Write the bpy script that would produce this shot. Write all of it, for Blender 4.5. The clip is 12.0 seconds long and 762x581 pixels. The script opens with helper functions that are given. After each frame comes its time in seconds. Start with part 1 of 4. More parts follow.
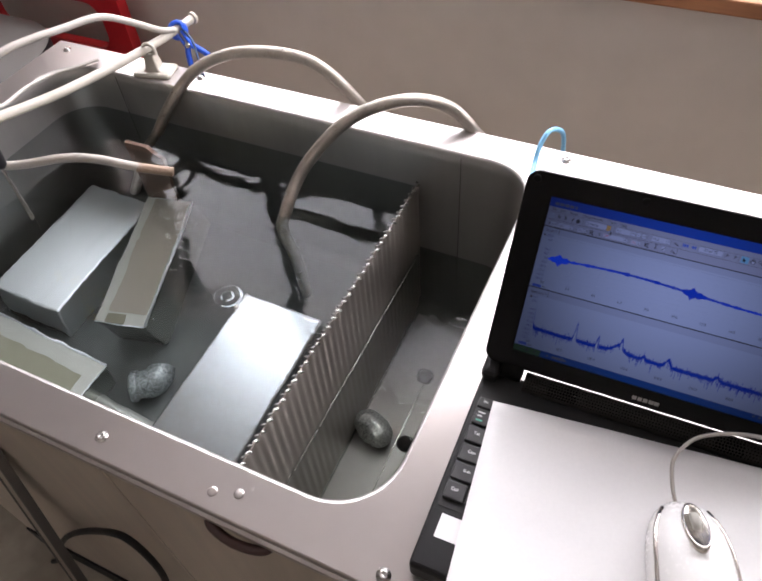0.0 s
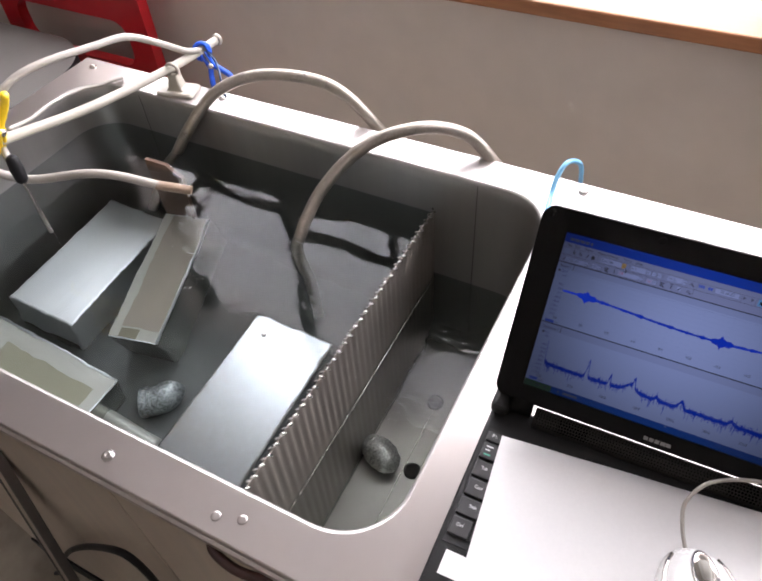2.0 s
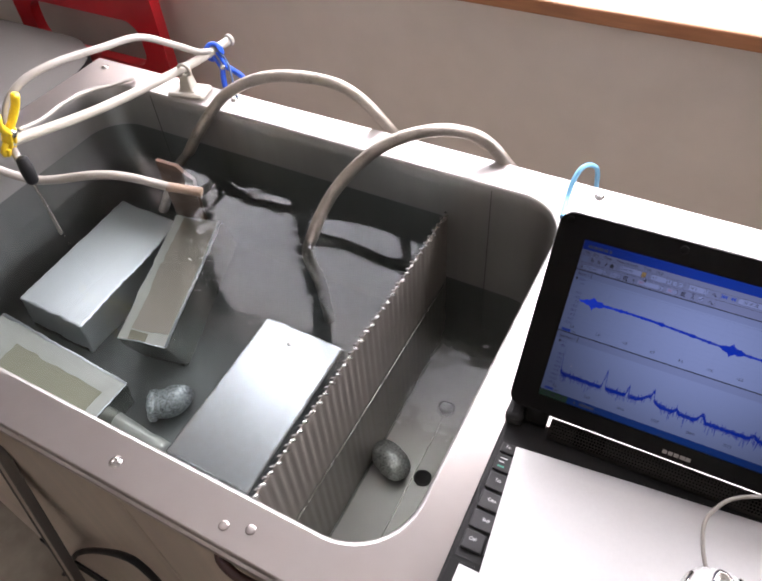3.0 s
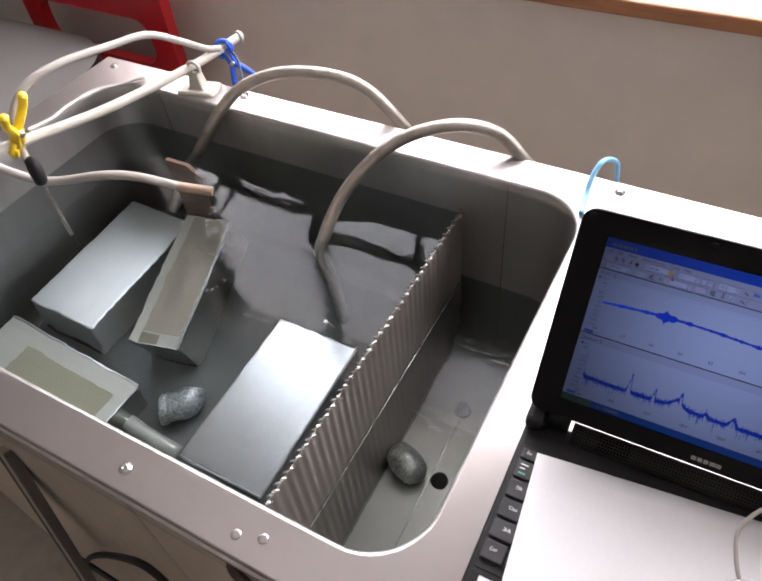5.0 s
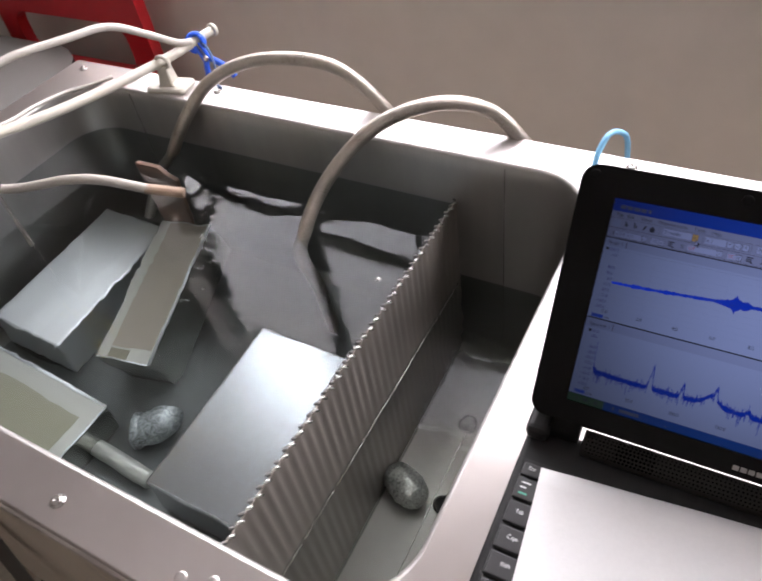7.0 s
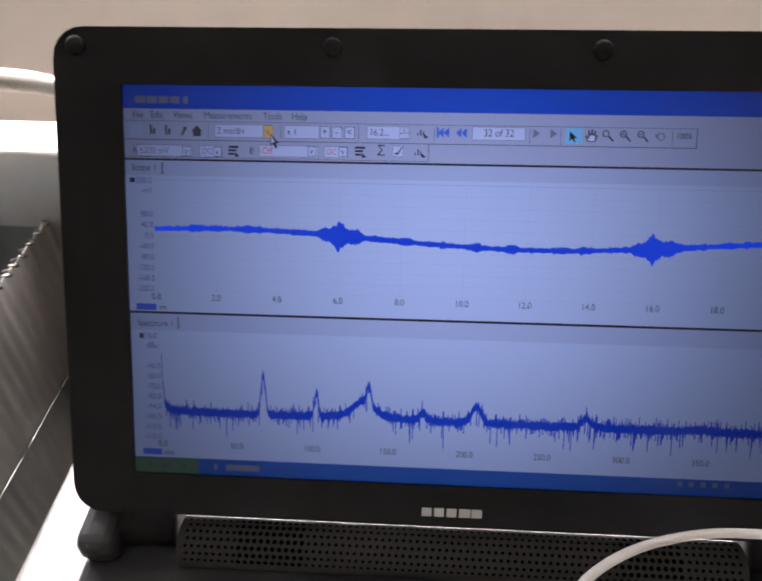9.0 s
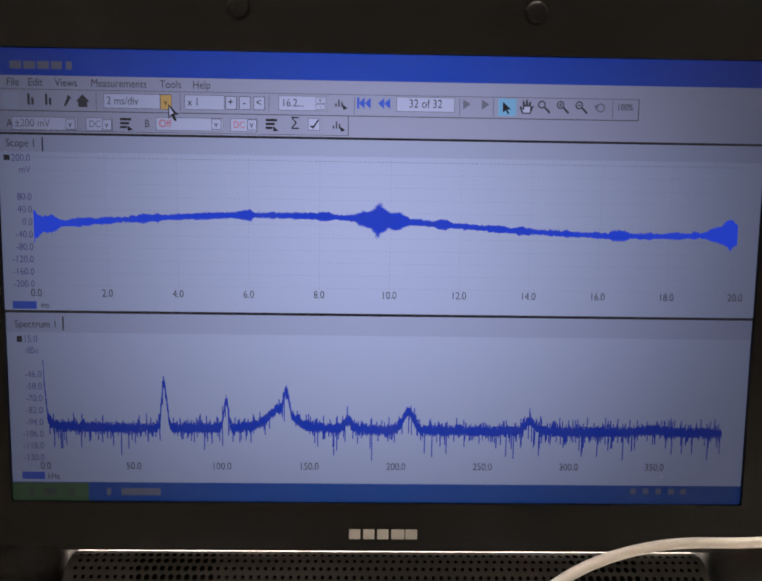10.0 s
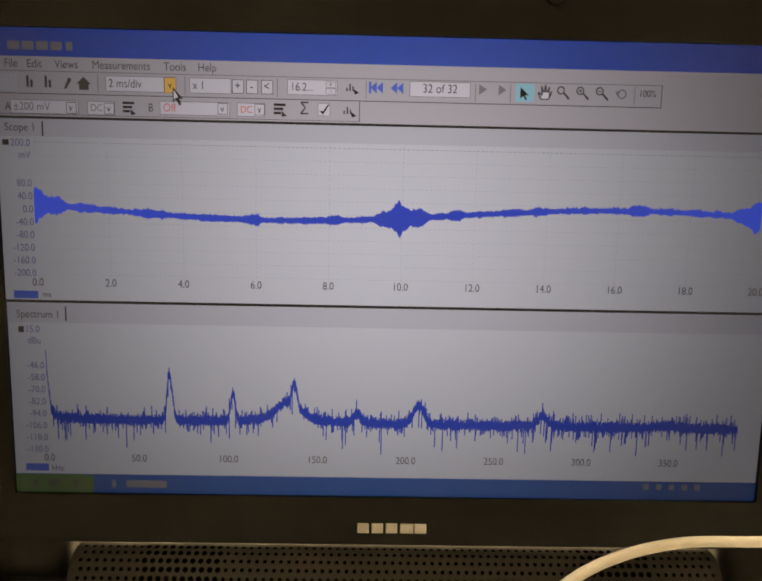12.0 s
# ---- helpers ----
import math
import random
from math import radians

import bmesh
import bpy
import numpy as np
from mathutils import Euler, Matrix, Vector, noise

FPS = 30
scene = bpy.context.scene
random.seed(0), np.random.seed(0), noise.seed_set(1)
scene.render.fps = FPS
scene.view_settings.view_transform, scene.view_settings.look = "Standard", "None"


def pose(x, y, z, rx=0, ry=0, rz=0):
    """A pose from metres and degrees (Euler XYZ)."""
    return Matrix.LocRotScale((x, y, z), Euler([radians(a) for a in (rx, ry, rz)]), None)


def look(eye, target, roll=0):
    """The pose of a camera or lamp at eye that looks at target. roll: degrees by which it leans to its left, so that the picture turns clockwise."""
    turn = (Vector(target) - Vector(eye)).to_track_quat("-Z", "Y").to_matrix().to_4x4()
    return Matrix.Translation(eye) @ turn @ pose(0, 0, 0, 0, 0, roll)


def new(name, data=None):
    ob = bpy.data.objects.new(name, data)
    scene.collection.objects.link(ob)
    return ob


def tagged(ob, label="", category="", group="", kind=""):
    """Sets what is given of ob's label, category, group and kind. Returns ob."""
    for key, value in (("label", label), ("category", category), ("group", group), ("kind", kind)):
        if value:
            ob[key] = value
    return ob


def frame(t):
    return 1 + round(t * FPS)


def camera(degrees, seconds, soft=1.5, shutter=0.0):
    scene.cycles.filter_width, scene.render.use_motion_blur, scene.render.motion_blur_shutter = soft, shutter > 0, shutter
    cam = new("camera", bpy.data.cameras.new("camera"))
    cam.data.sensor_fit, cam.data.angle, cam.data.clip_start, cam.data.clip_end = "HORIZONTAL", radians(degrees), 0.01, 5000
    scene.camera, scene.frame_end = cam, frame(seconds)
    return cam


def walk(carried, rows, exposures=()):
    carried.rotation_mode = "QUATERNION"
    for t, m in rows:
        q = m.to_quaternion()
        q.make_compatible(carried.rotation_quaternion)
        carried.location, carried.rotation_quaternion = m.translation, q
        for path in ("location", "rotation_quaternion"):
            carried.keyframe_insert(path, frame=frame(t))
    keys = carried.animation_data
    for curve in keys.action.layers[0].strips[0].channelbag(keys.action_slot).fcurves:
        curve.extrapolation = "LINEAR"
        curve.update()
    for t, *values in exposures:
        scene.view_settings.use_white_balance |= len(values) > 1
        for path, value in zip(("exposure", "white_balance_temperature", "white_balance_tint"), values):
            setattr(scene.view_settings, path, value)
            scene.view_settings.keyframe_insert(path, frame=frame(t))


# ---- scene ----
cam = camera(59.2, 12.0, soft=2.0, shutter=0.3)
PATH = [
    (0.00, pose(-0.0475, -0.3414, 1.3272, 40.497, 3.415, 24.842)),
    (1.05, pose(-0.0475, -0.3414, 1.3272, 40.497, 3.415, 24.842)),
    (1.25, pose(-0.0474, -0.3379, 1.3325, 41.916, 3.118, 26.567)),
    (1.50, pose(-0.0474, -0.3379, 1.3325, 41.916, 3.118, 26.567)),
    (2.00, pose(-0.0493, -0.3330, 1.3323, 42.126, 3.002, 27.118)),
    (2.50, pose(-0.0540, -0.3300, 1.3317, 42.237, 3.009, 27.637)),
    (3.00, pose(-0.0570, -0.3240, 1.3277, 42.197, 3.303, 28.009)),
    (5.00, pose(-0.0655, -0.3119, 1.3161, 41.990, 4.437, 28.446)),
    (5.50, pose(-0.0645, -0.3051, 1.3041, 41.978, 4.624, 28.050)),
    (6.00, pose(-0.0662, -0.2940, 1.2812, 42.500, 3.942, 28.549)),
    (6.50, pose(-0.0731, -0.2840, 1.2616, 43.215, 4.560, 29.517)),
    (7.00, pose(-0.0586, -0.2615, 1.2307, 43.906, 7.106, 28.073)),
    (7.50, pose(-0.0310, -0.2015, 1.1743, 43.987, 8.233, 22.286)),
    (7.70, pose(-0.0249, -0.1806, 1.1527, 43.832, 8.184, 19.250)),
    (9.30, pose(-0.0074, -0.1218, 1.0485, 48.480, -0.087, 2.457)),
    (9.50, pose(-0.0049, -0.1178, 1.0428, 48.762, -0.313, 1.473)),
    (10.00, pose(-0.0016, -0.1166, 1.0338, 50.393, -1.207, 0.952)),
    (10.50, pose(-0.0058, -0.1133, 1.0341, 49.908, -1.866, 1.251)),
    (10.80, pose(-0.0046, -0.1094, 1.0340, 48.230, -1.456, 1.281)),
    (12.00, pose(-0.0046, -0.1094, 1.0340, 48.230, -1.456, 1.281)),
]
EXPOSURES = [(0.0, -0.18, 6500, 16), (1.05, -0.18, 6500, 16), (1.4, -0.1, 6500, 16), (2.0, -0.08, 6500, 16), (2.5, 0.08, 6500, 17), (3.0, 0.12, 6500, 17), (4.2, -0.1, 6500, 16), (7.7, -0.1, 6500, 16), (9.3, 0.90, 6500, 13), (9.6, 0.90, 6700, 13), (10.0, 0.88, 7900, 11), (10.5, 0.92, 9200, 10), (10.8, 1.02, 18000, 5), (12.0, 1.02, 18000, 5)]
walk(cam, PATH, EXPOSURES)

# ---- light ----
world = bpy.data.worlds.new("sky")
scene.world = world
world.use_nodes = True
wn = world.node_tree.nodes
sky = wn.new("ShaderNodeTexSky")
sky.sky_type, sky.sun_disc = "NISHITA", False
sky.sun_elevation, sky.sun_rotation = radians(38), radians(20)
world.node_tree.links.new(sky.outputs[0], wn["Background"].inputs[0])
wn["Background"].inputs[1].default_value = 0.12


def area_lamp(name, m, sx, sy, watts, color):
    data = bpy.data.lights.new(name, "AREA")
    data.shape, data.size, data.size_y, data.energy, data.color = "RECTANGLE", sx, sy, watts, color
    ob = new(name, data)
    ob.matrix_world = m
    return ob


sun = new("sun", bpy.data.lights.new("sun", "SUN"))
sun.data.energy, sun.data.angle, sun.data.color = 0.8, radians(12), (1, 0.96, 0.9)
sun.matrix_world = look((1.0, 2.0, 5.5), (0, 0, 0.8))
# daylight in the window above the tank
area_lamp("window_daylight", pose(-0.20, 0.70, 1.355, 90, 0, 180), 2.19, 0.88, 49, (0.97, 0.97, 1.0))


# ---- materials ----
def mat(name, color, rough=0.5, metal=0.0, vary=0.12, scale=30.0, bump=0.0, bump_scale=200.0, stretch=(1, 1, 1), rough_vary=0.1, coat=0.0, emit=None, power=0.0, spec=0.5):
    """A surface with grain and stains at two scales, in metres of its object."""
    m = bpy.data.materials.new(name)
    m.use_nodes = True
    nt = m.node_tree
    n, l = nt.nodes, nt.links
    b = n["Principled BSDF"]
    co = n.new("ShaderNodeTexCoord")
    mp = n.new("ShaderNodeMapping")
    mp.inputs["Scale"].default_value = stretch
    l.new(co.outputs["Object"], mp.inputs[0])
    big, fine = n.new("ShaderNodeTexNoise"), n.new("ShaderNodeTexNoise")
    big.inputs["Scale"].default_value, big.inputs["Detail"].default_value = scale * 0.3, 4
    fine.inputs["Scale"].default_value, fine.inputs["Detail"].default_value = scale * 6, 3
    l.new(co.outputs["Object"], big.inputs["Vector"])
    l.new(mp.outputs[0], fine.inputs["Vector"])
    mix = n.new("ShaderNodeMath")
    mix.operation = "ADD"
    l.new(big.outputs[0], mix.inputs[0])
    l.new(fine.outputs[0], mix.inputs[1])
    rng = n.new("ShaderNodeMapRange")
    rng.inputs["From Min"].default_value, rng.inputs["From Max"].default_value = 0.6, 1.4
    rng.inputs["To Min"].default_value, rng.inputs["To Max"].default_value = 1 - vary, 1 + vary
    l.new(mix.outputs[0], rng.inputs["Value"])
    mul = n.new("ShaderNodeVectorMath")
    mul.operation = "SCALE"
    mul.inputs[0].default_value = color
    l.new(rng.outputs[0], mul.inputs["Scale"])
    l.new(mul.outputs[0], b.inputs["Base Color"])
    rr = n.new("ShaderNodeMapRange")
    rr.inputs["From Min"].default_value, rr.inputs["From Max"].default_value = 0.6, 1.4
    rr.inputs["To Min"].default_value, rr.inputs["To Max"].default_value = max(0.02, rough - rough_vary), min(1, rough + rough_vary)
    l.new(mix.outputs[0], rr.inputs["Value"])
    l.new(rr.outputs[0], b.inputs["Roughness"])
    b.inputs["Metallic"].default_value = metal
    b.inputs["Coat Weight"].default_value = coat
    if bump:
        bt, bp = n.new("ShaderNodeTexNoise"), n.new("ShaderNodeBump")
        bt.inputs["Scale"].default_value = bump_scale
        l.new(mp.outputs[0], bt.inputs["Vector"])
        bp.inputs["Strength"].default_value, bp.inputs["Distance"].default_value = bump, 0.001
        l.new(bt.outputs[0], bp.inputs["Height"])
        l.new(bp.outputs[0], b.inputs["Normal"])
    b.inputs["Specular IOR Level"].default_value = spec
    if emit:
        b.inputs["Emission Color"].default_value = (*emit, 1)
        b.inputs["Emission Strength"].default_value = power
    return m


def clear(name, color, ior, rough=0.0, waves=0.0, wave_scale=30.0, spec=0.5):
    m = bpy.data.materials.new(name)
    m.use_nodes = True
    n, l = m.node_tree.nodes, m.node_tree.links
    b = n["Principled BSDF"]
    b.inputs["Base Color"].default_value = (*color, 1)
    b.inputs["Transmission Weight"].default_value, b.inputs["IOR"].default_value, b.inputs["Roughness"].default_value = 1, ior, rough
    b.inputs["Specular IOR Level"].default_value = spec
    if waves:
        co, t, bp = n.new("ShaderNodeTexCoord"), n.new("ShaderNodeTexNoise"), n.new("ShaderNodeBump")
        t.inputs["Scale"].default_value, t.inputs["Detail"].default_value = wave_scale, 2
        l.new(co.outputs["Object"], t.inputs["Vector"])
        bp.inputs["Strength"].default_value, bp.inputs["Distance"].default_value = waves, 0.002
        l.new(t.outputs[0], bp.inputs["Height"])
        l.new(bp.outputs[0], b.inputs["Normal"])
    return m


def glow(name, color, power):
    m = bpy.data.materials.new(name)
    m.use_nodes = True
    b = m.node_tree.nodes["Principled BSDF"]
    b.inputs["Base Color"].default_value, b.inputs["Roughness"].default_value = (0.004, 0.004, 0.005, 1), 0.3
    b.inputs["Specular IOR Level"].default_value = 0.12
    b.inputs["Emission Color"].default_value, b.inputs["Emission Strength"].default_value = (*color, 1), power
    return m


RIM_STEEL = mat("satin_rim_steel", (0.50, 0.462, 0.445), 0.31, 0.92, 0.025, 9, 0.02, 900, (1, 1, 1), 0.02)
LINER_STEEL = mat("brushed_liner_steel", (0.40, 0.385, 0.365), 0.40, 0.9, 0.08, 9, 0.03, 260, (1, 1, 0.05), 0.04)
WEIR_STEEL = mat("dull_weir_steel", (0.42, 0.38, 0.345), 0.42, 0.8, 0.18, 22, 0.06, 260, (1, 1, 0.03), 0.08)
PANEL_STEEL = mat("dull_panel_steel", (0.52, 0.455, 0.385), 0.45, 0.35, 0.18, 8, 0.15, 200, (1, 1, 0.05), 0.1)
# paler copy of the box steel: the light it catches is in the colour
LIT_BOX_STEEL = mat("lit_box_steel", (0.92, 0.95, 0.97), 0.36, 0.8, 0.04, 14, 0.03, 300, (1, 0.05, 1), 0.05)
BOX_STEEL = mat("polished_box_steel", (0.62, 0.63, 0.655), 0.25, 1.0, 0.015, 6, rough_vary=0.0)
DULL_STEEL = mat("stained_box_steel", (0.52, 0.53, 0.49), 0.2, 0.97, 0.12, 20, 0.1, 300, (1, 0.05, 1), 0.1)
EDGE_STEEL = mat("bright_edge_steel", (0.75, 0.75, 0.74), 0.25, 0.9, 0.05)
SCREW_STEEL = mat("screw_steel", (0.6, 0.58, 0.56), 0.25, 1.0, 0.1, 200)
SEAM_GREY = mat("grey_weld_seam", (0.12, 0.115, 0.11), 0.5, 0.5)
DARK = mat("dark_gap", (0.015, 0.015, 0.015), 0.8)
BRAID = mat("braided_hose", (0.44, 0.40, 0.35), 0.34, 0.85, 0.3, 150, 0.5, 900)
IVORY = mat("ivory_plastic", (0.44, 0.41, 0.35), 0.4, 0, 0.06, 40)
WHITE_CABLE = mat("white_cable", (0.38, 0.35, 0.315), 0.45, 0, 0.06, 60)
BLUE_PLASTIC = mat("blue_plastic", (0.02, 0.10, 0.62), 0.35, 0, 0.1, 60)
YELLOW_PLASTIC = mat("yellow_plastic", (0.86, 0.60, 0.02), 0.38, 0, 0.1, 60)
BLACK_RUBBER = mat("black_rubber", (0.014, 0.014, 0.015), 0.5, 0, 0.2, 80, spec=0.25)
BLUE_CABLE = mat("pale_blue_cable", (0.20, 0.48, 0.72), 0.4, 0, 0.08, 60)
BROWN_BOARD = mat("brown_board", (0.16, 0.095, 0.066), 0.6, 0, 0.2, 60)
LAPTOP_BLACK = mat("black_laptop_plastic", (0.0042, 0.0039, 0.0037), 0.55, 0, 0.12, 120, 0.1, 1500, rough_vary=0.06, spec=0.12)
SPEAKER_GREY = mat("dark_grey_speaker_plastic", (0.027, 0.025, 0.023), 0.75, 0, 0.1, 120, spec=0.08)
KEY_BLACK = mat("key_plastic", (0.022, 0.022, 0.023), 0.5, 0, 0.1, 200)
PRINT_WHITE = mat("white_print", (0.62, 0.62, 0.62), 0.5, 0, 0.03)
EMBLEM_GREY = mat("grey_emblem_print", (0.30, 0.285, 0.27), 0.4, 0, 0.03)
TRAY_STEEL = mat("pale_tray_steel", (0.52, 0.525, 0.48), 0.35, 0.35, 0.08, 14, 0.05, 200, (1, 0.05, 1), 0.06)
# dark corner of the reflection painted on the leaning box's top
REFLECTION_OLIVE = mat("dark_olive_reflection", (0.24, 0.225, 0.165), 0.4, 0.2, 0.1, 30)
BOTTOM_STEEL = mat("dark_bottom_steel", (0.19, 0.20, 0.195), 0.5, 0.5, 0.22, 10, 0.05, 200)
# darker copy of the liner steel, with the underwater shade in its colour
SHADED_STEEL = mat("shaded_liner_steel", (0.19, 0.192, 0.18), 0.40, 0.85, 0.12, 9, 0.03, 260, (1, 1, 0.05), 0.0)
MOTTLED_STEEL = mat("mottled_bright_steel", (0.62, 0.63, 0.60), 0.28, 0.6, 0.8, 55, 0.1, 300, rough_vary=0.0)
HOLE_BLACK = mat("black_speaker_hole", (0.0015, 0.0014, 0.0013), 0.9, 0, 0.1, spec=0.0)
BASE_GREY = mat("dark_grey_laptop_base", (0.017, 0.0165, 0.017), 0.5, 0, 0.12, 120, 0.1, 1500, rough_vary=0.06, spec=0.2)
KEY_GREEN = mat("green_print", (0.05, 0.30, 0.20), 0.5)
POST_BROWN = mat("brown_grey_post_paint", (0.30, 0.255, 0.205), 0.6, 0, 0.12, 14)
FITTING_TAN = mat("tan_hose_fitting", (0.30, 0.21, 0.15), 0.5, 0, 0.2, 90)
PAPER = mat("white_paper", (0.74, 0.73, 0.725), 0.7, 0, 0.03, 60, 0.08, 400)
MOUSE_WHITE = mat("white_mouse_plastic", (0.80, 0.79, 0.77), 0.25, 0, 0.03, 60, coat=0.3)
CHROME = mat("chrome", (0.58, 0.54, 0.50), 0.26, 1.0, 0.05, rough_vary=0.02)
WHEEL_GREY = mat("grey_wheel", (0.35, 0.34, 0.30), 0.5, 0, 0.1, 300)
WALL_PAINT = mat("grey_wall_paint", (0.60, 0.552, 0.505), 0.75, 0, 0.06, 3, 0.1, 150)
FRAME_DARK = mat("dark_window_bar", (0.04, 0.035, 0.03), 0.5)
WOOD = mat("brown_window_wood", (0.36, 0.15, 0.06), 0.45, 0, 0.25, 30, 0.1, 100, (0.1, 1, 1))
FLOOR_MAT = mat("brown_vinyl_floor", (0.36, 0.31, 0.25), 0.4, 0, 0.2, 5, 0.1, 100)
CEILING_MAT = mat("white_ceiling", (0.78, 0.77, 0.75), 0.85, 0, 0.03, 4)
RED_PLASTIC = mat("red_plastic", (0.42, 0.012, 0.018), 0.35, 0, 0.1, 15)
TABLE_GREY = mat("grey_laminate", (0.14, 0.132, 0.124), 0.55, 0, 0.08, 20)
WATER = clear("water", (0.62, 0.70, 0.71), 1.33, 0.0, 0.035, 60.0, 1.0)
WATER_SHALLOW = clear("shallow_water", (0.60, 0.665, 0.64), 1.33, 0.0, 0.05, 60.0, 1.0)
WATER_CREST = clear("water_crest", (0.9, 0.93, 0.93), 1.2, 0.0)
GLASS = clear("window_glass", (1, 1, 1), 1.45)


# ---- building ----
def part(name, bm, material, parent=None, label="", smooth=False):
    me = bpy.data.meshes.new(name)
    bm.normal_update()
    if smooth:
        for f in bm.faces:
            f.smooth = True
    bm.to_mesh(me)
    bm.free()
    me.materials.append(material)
    ob = new(name, me)
    ob.parent = parent
    if label:
        tagged(ob, label)
    return ob


def thing(name, m, label, category, group="", kind=""):
    ob = new(name)
    ob.matrix_world = m
    ob.empty_display_size = 0.02
    return tagged(ob, label, category, group, kind)


def add_box(bm, x0, x1, y0, y1, z0, z1, bevel=0.0, seg=2, m=None):
    r = bmesh.ops.create_cube(bm, size=1)
    vs = r["verts"]
    bmesh.ops.transform(bm, verts=vs, matrix=Matrix.Translation(((x0 + x1) / 2, (y0 + y1) / 2, (z0 + z1) / 2)) @ Matrix.Diagonal((x1 - x0, y1 - y0, z1 - z0, 1)))
    if bevel:
        es = list({e for v in vs for e in v.link_edges})
        r = bmesh.ops.bevel(bm, geom=es, offset=bevel, segments=seg, affect="EDGES", profile=0.5)
        vs = list({v for f in r["faces"] for v in f.verts} | {v for v in vs if v.is_valid})
    if m:
        bmesh.ops.transform(bm, verts=vs, matrix=m)
    return bm


def box(x0, x1, y0, y1, z0, z1, bevel=0.0, seg=2, m=None):
    return add_box(bmesh.new(), x0, x1, y0, y1, z0, z1, bevel, seg, m)


def spline(points, n):
    """Catmull-Rom through the points, n steps a span."""
    p = [Vector(q) for q in points]
    p = [2 * p[0] - p[1], *p, 2 * p[-1] - p[-2]]
    out = []
    for a, b, c, d in zip(p, p[1:], p[2:], p[3:]):
        for i in range(n):
            t = i / n
            out.append(0.5 * (2 * b + (c - a) * t + (2 * a - 5 * b + 4 * c - d) * t * t + (3 * b - a - 3 * c + d) * t ** 3))
    return [*out, p[-2]]


def tube(points, r, n=10, sides=12, wobble=None, bm=None):
    """A round tube along a smooth path; wobble(i, k) scales the radius."""
    path = spline(points, n) if n > 1 else [Vector(q) for q in points]
    bm = bm or bmesh.new()
    up, rings = Vector((0.13, 0.21, 0.97)), []
    for i, c in enumerate(path):
        d = (path[min(i + 1, len(path) - 1)] - path[max(i - 1, 0)]).normalized()
        s = d.cross(up)
        if s.length < 0.05:
            s = d.cross(Vector((1, 0, 0)))
        s.normalize()
        up = s.cross(d)
        rings.append([bm.verts.new(c + (s * math.cos(2 * math.pi * k / sides) + up * math.sin(2 * math.pi * k / sides)) * r * (wobble(i, k) if wobble else 1)) for k in range(sides)])
    for a, b in zip(rings, rings[1:]):
        for k in range(sides):
            bm.faces.new((a[k], a[(k + 1) % sides], b[(k + 1) % sides], b[k]))
    bm.faces.new(rings[0][::-1])
    bm.faces.new(rings[-1])
    return bm


def lathe(profile, sides=24, m=None, bm=None):
    """A turned shape round z; the profile runs (radius, z) from bottom to top."""
    bm = bm or bmesh.new()
    rings = []
    for r, z in profile:
        rings.append([bm.verts.new((r * math.cos(2 * math.pi * k / sides), r * math.sin(2 * math.pi * k / sides), z)) for k in range(sides)])
    for a, b in zip(rings, rings[1:]):
        for k in range(sides):
            bm.faces.new((a[k], a[(k + 1) % sides], b[(k + 1) % sides], b[k]))
    bm.faces.new(rings[0][::-1])
    bm.faces.new(rings[-1])
    if m:
        bmesh.ops.transform(bm, verts=[v for ring in rings for v in ring], matrix=m)
    return bm


def round_rect(x0, x1, y0, y1, r, n=10):
    pts = []
    for cx, cy, a0 in ((x1 - r, y1 - r, 0), (x0 + r, y1 - r, 90), (x0 + r, y0 + r, 180), (x1 - r, y0 + r, 270)):
        for i in range(n + 1):
            a = radians(a0 + 90 * i / n)
            pts.append((cx + r * math.cos(a), cy + r * math.sin(a)))
    return pts


def loft(loops, bm=None, close_end=True):
    bm = bm or bmesh.new()
    rings = [[bm.verts.new(p) for p in lp] for lp in loops]
    k = len(rings[0])
    for a, b in zip(rings, rings[1:]):
        for i in range(k):
            bm.faces.new((a[i], b[i], b[(i + 1) % k], a[(i + 1) % k]))
    if close_end:
        bm.faces.new(rings[-1][::-1])
    return bm


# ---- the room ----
RIM, WATER_Z, LOW_WATER_Z, BOTTOM, SHADE_Z = 0.80, 0.731, 0.612, 0.42, 0.7285
X0, X1, Y0, Y1, CORNER = -0.923, -0.165, -0.172, 0.297, 0.062
WALL_Y = 0.58


def structure(name, bm, material, label, category):
    return tagged(part(name, bm, material), label, category, kind="structure")


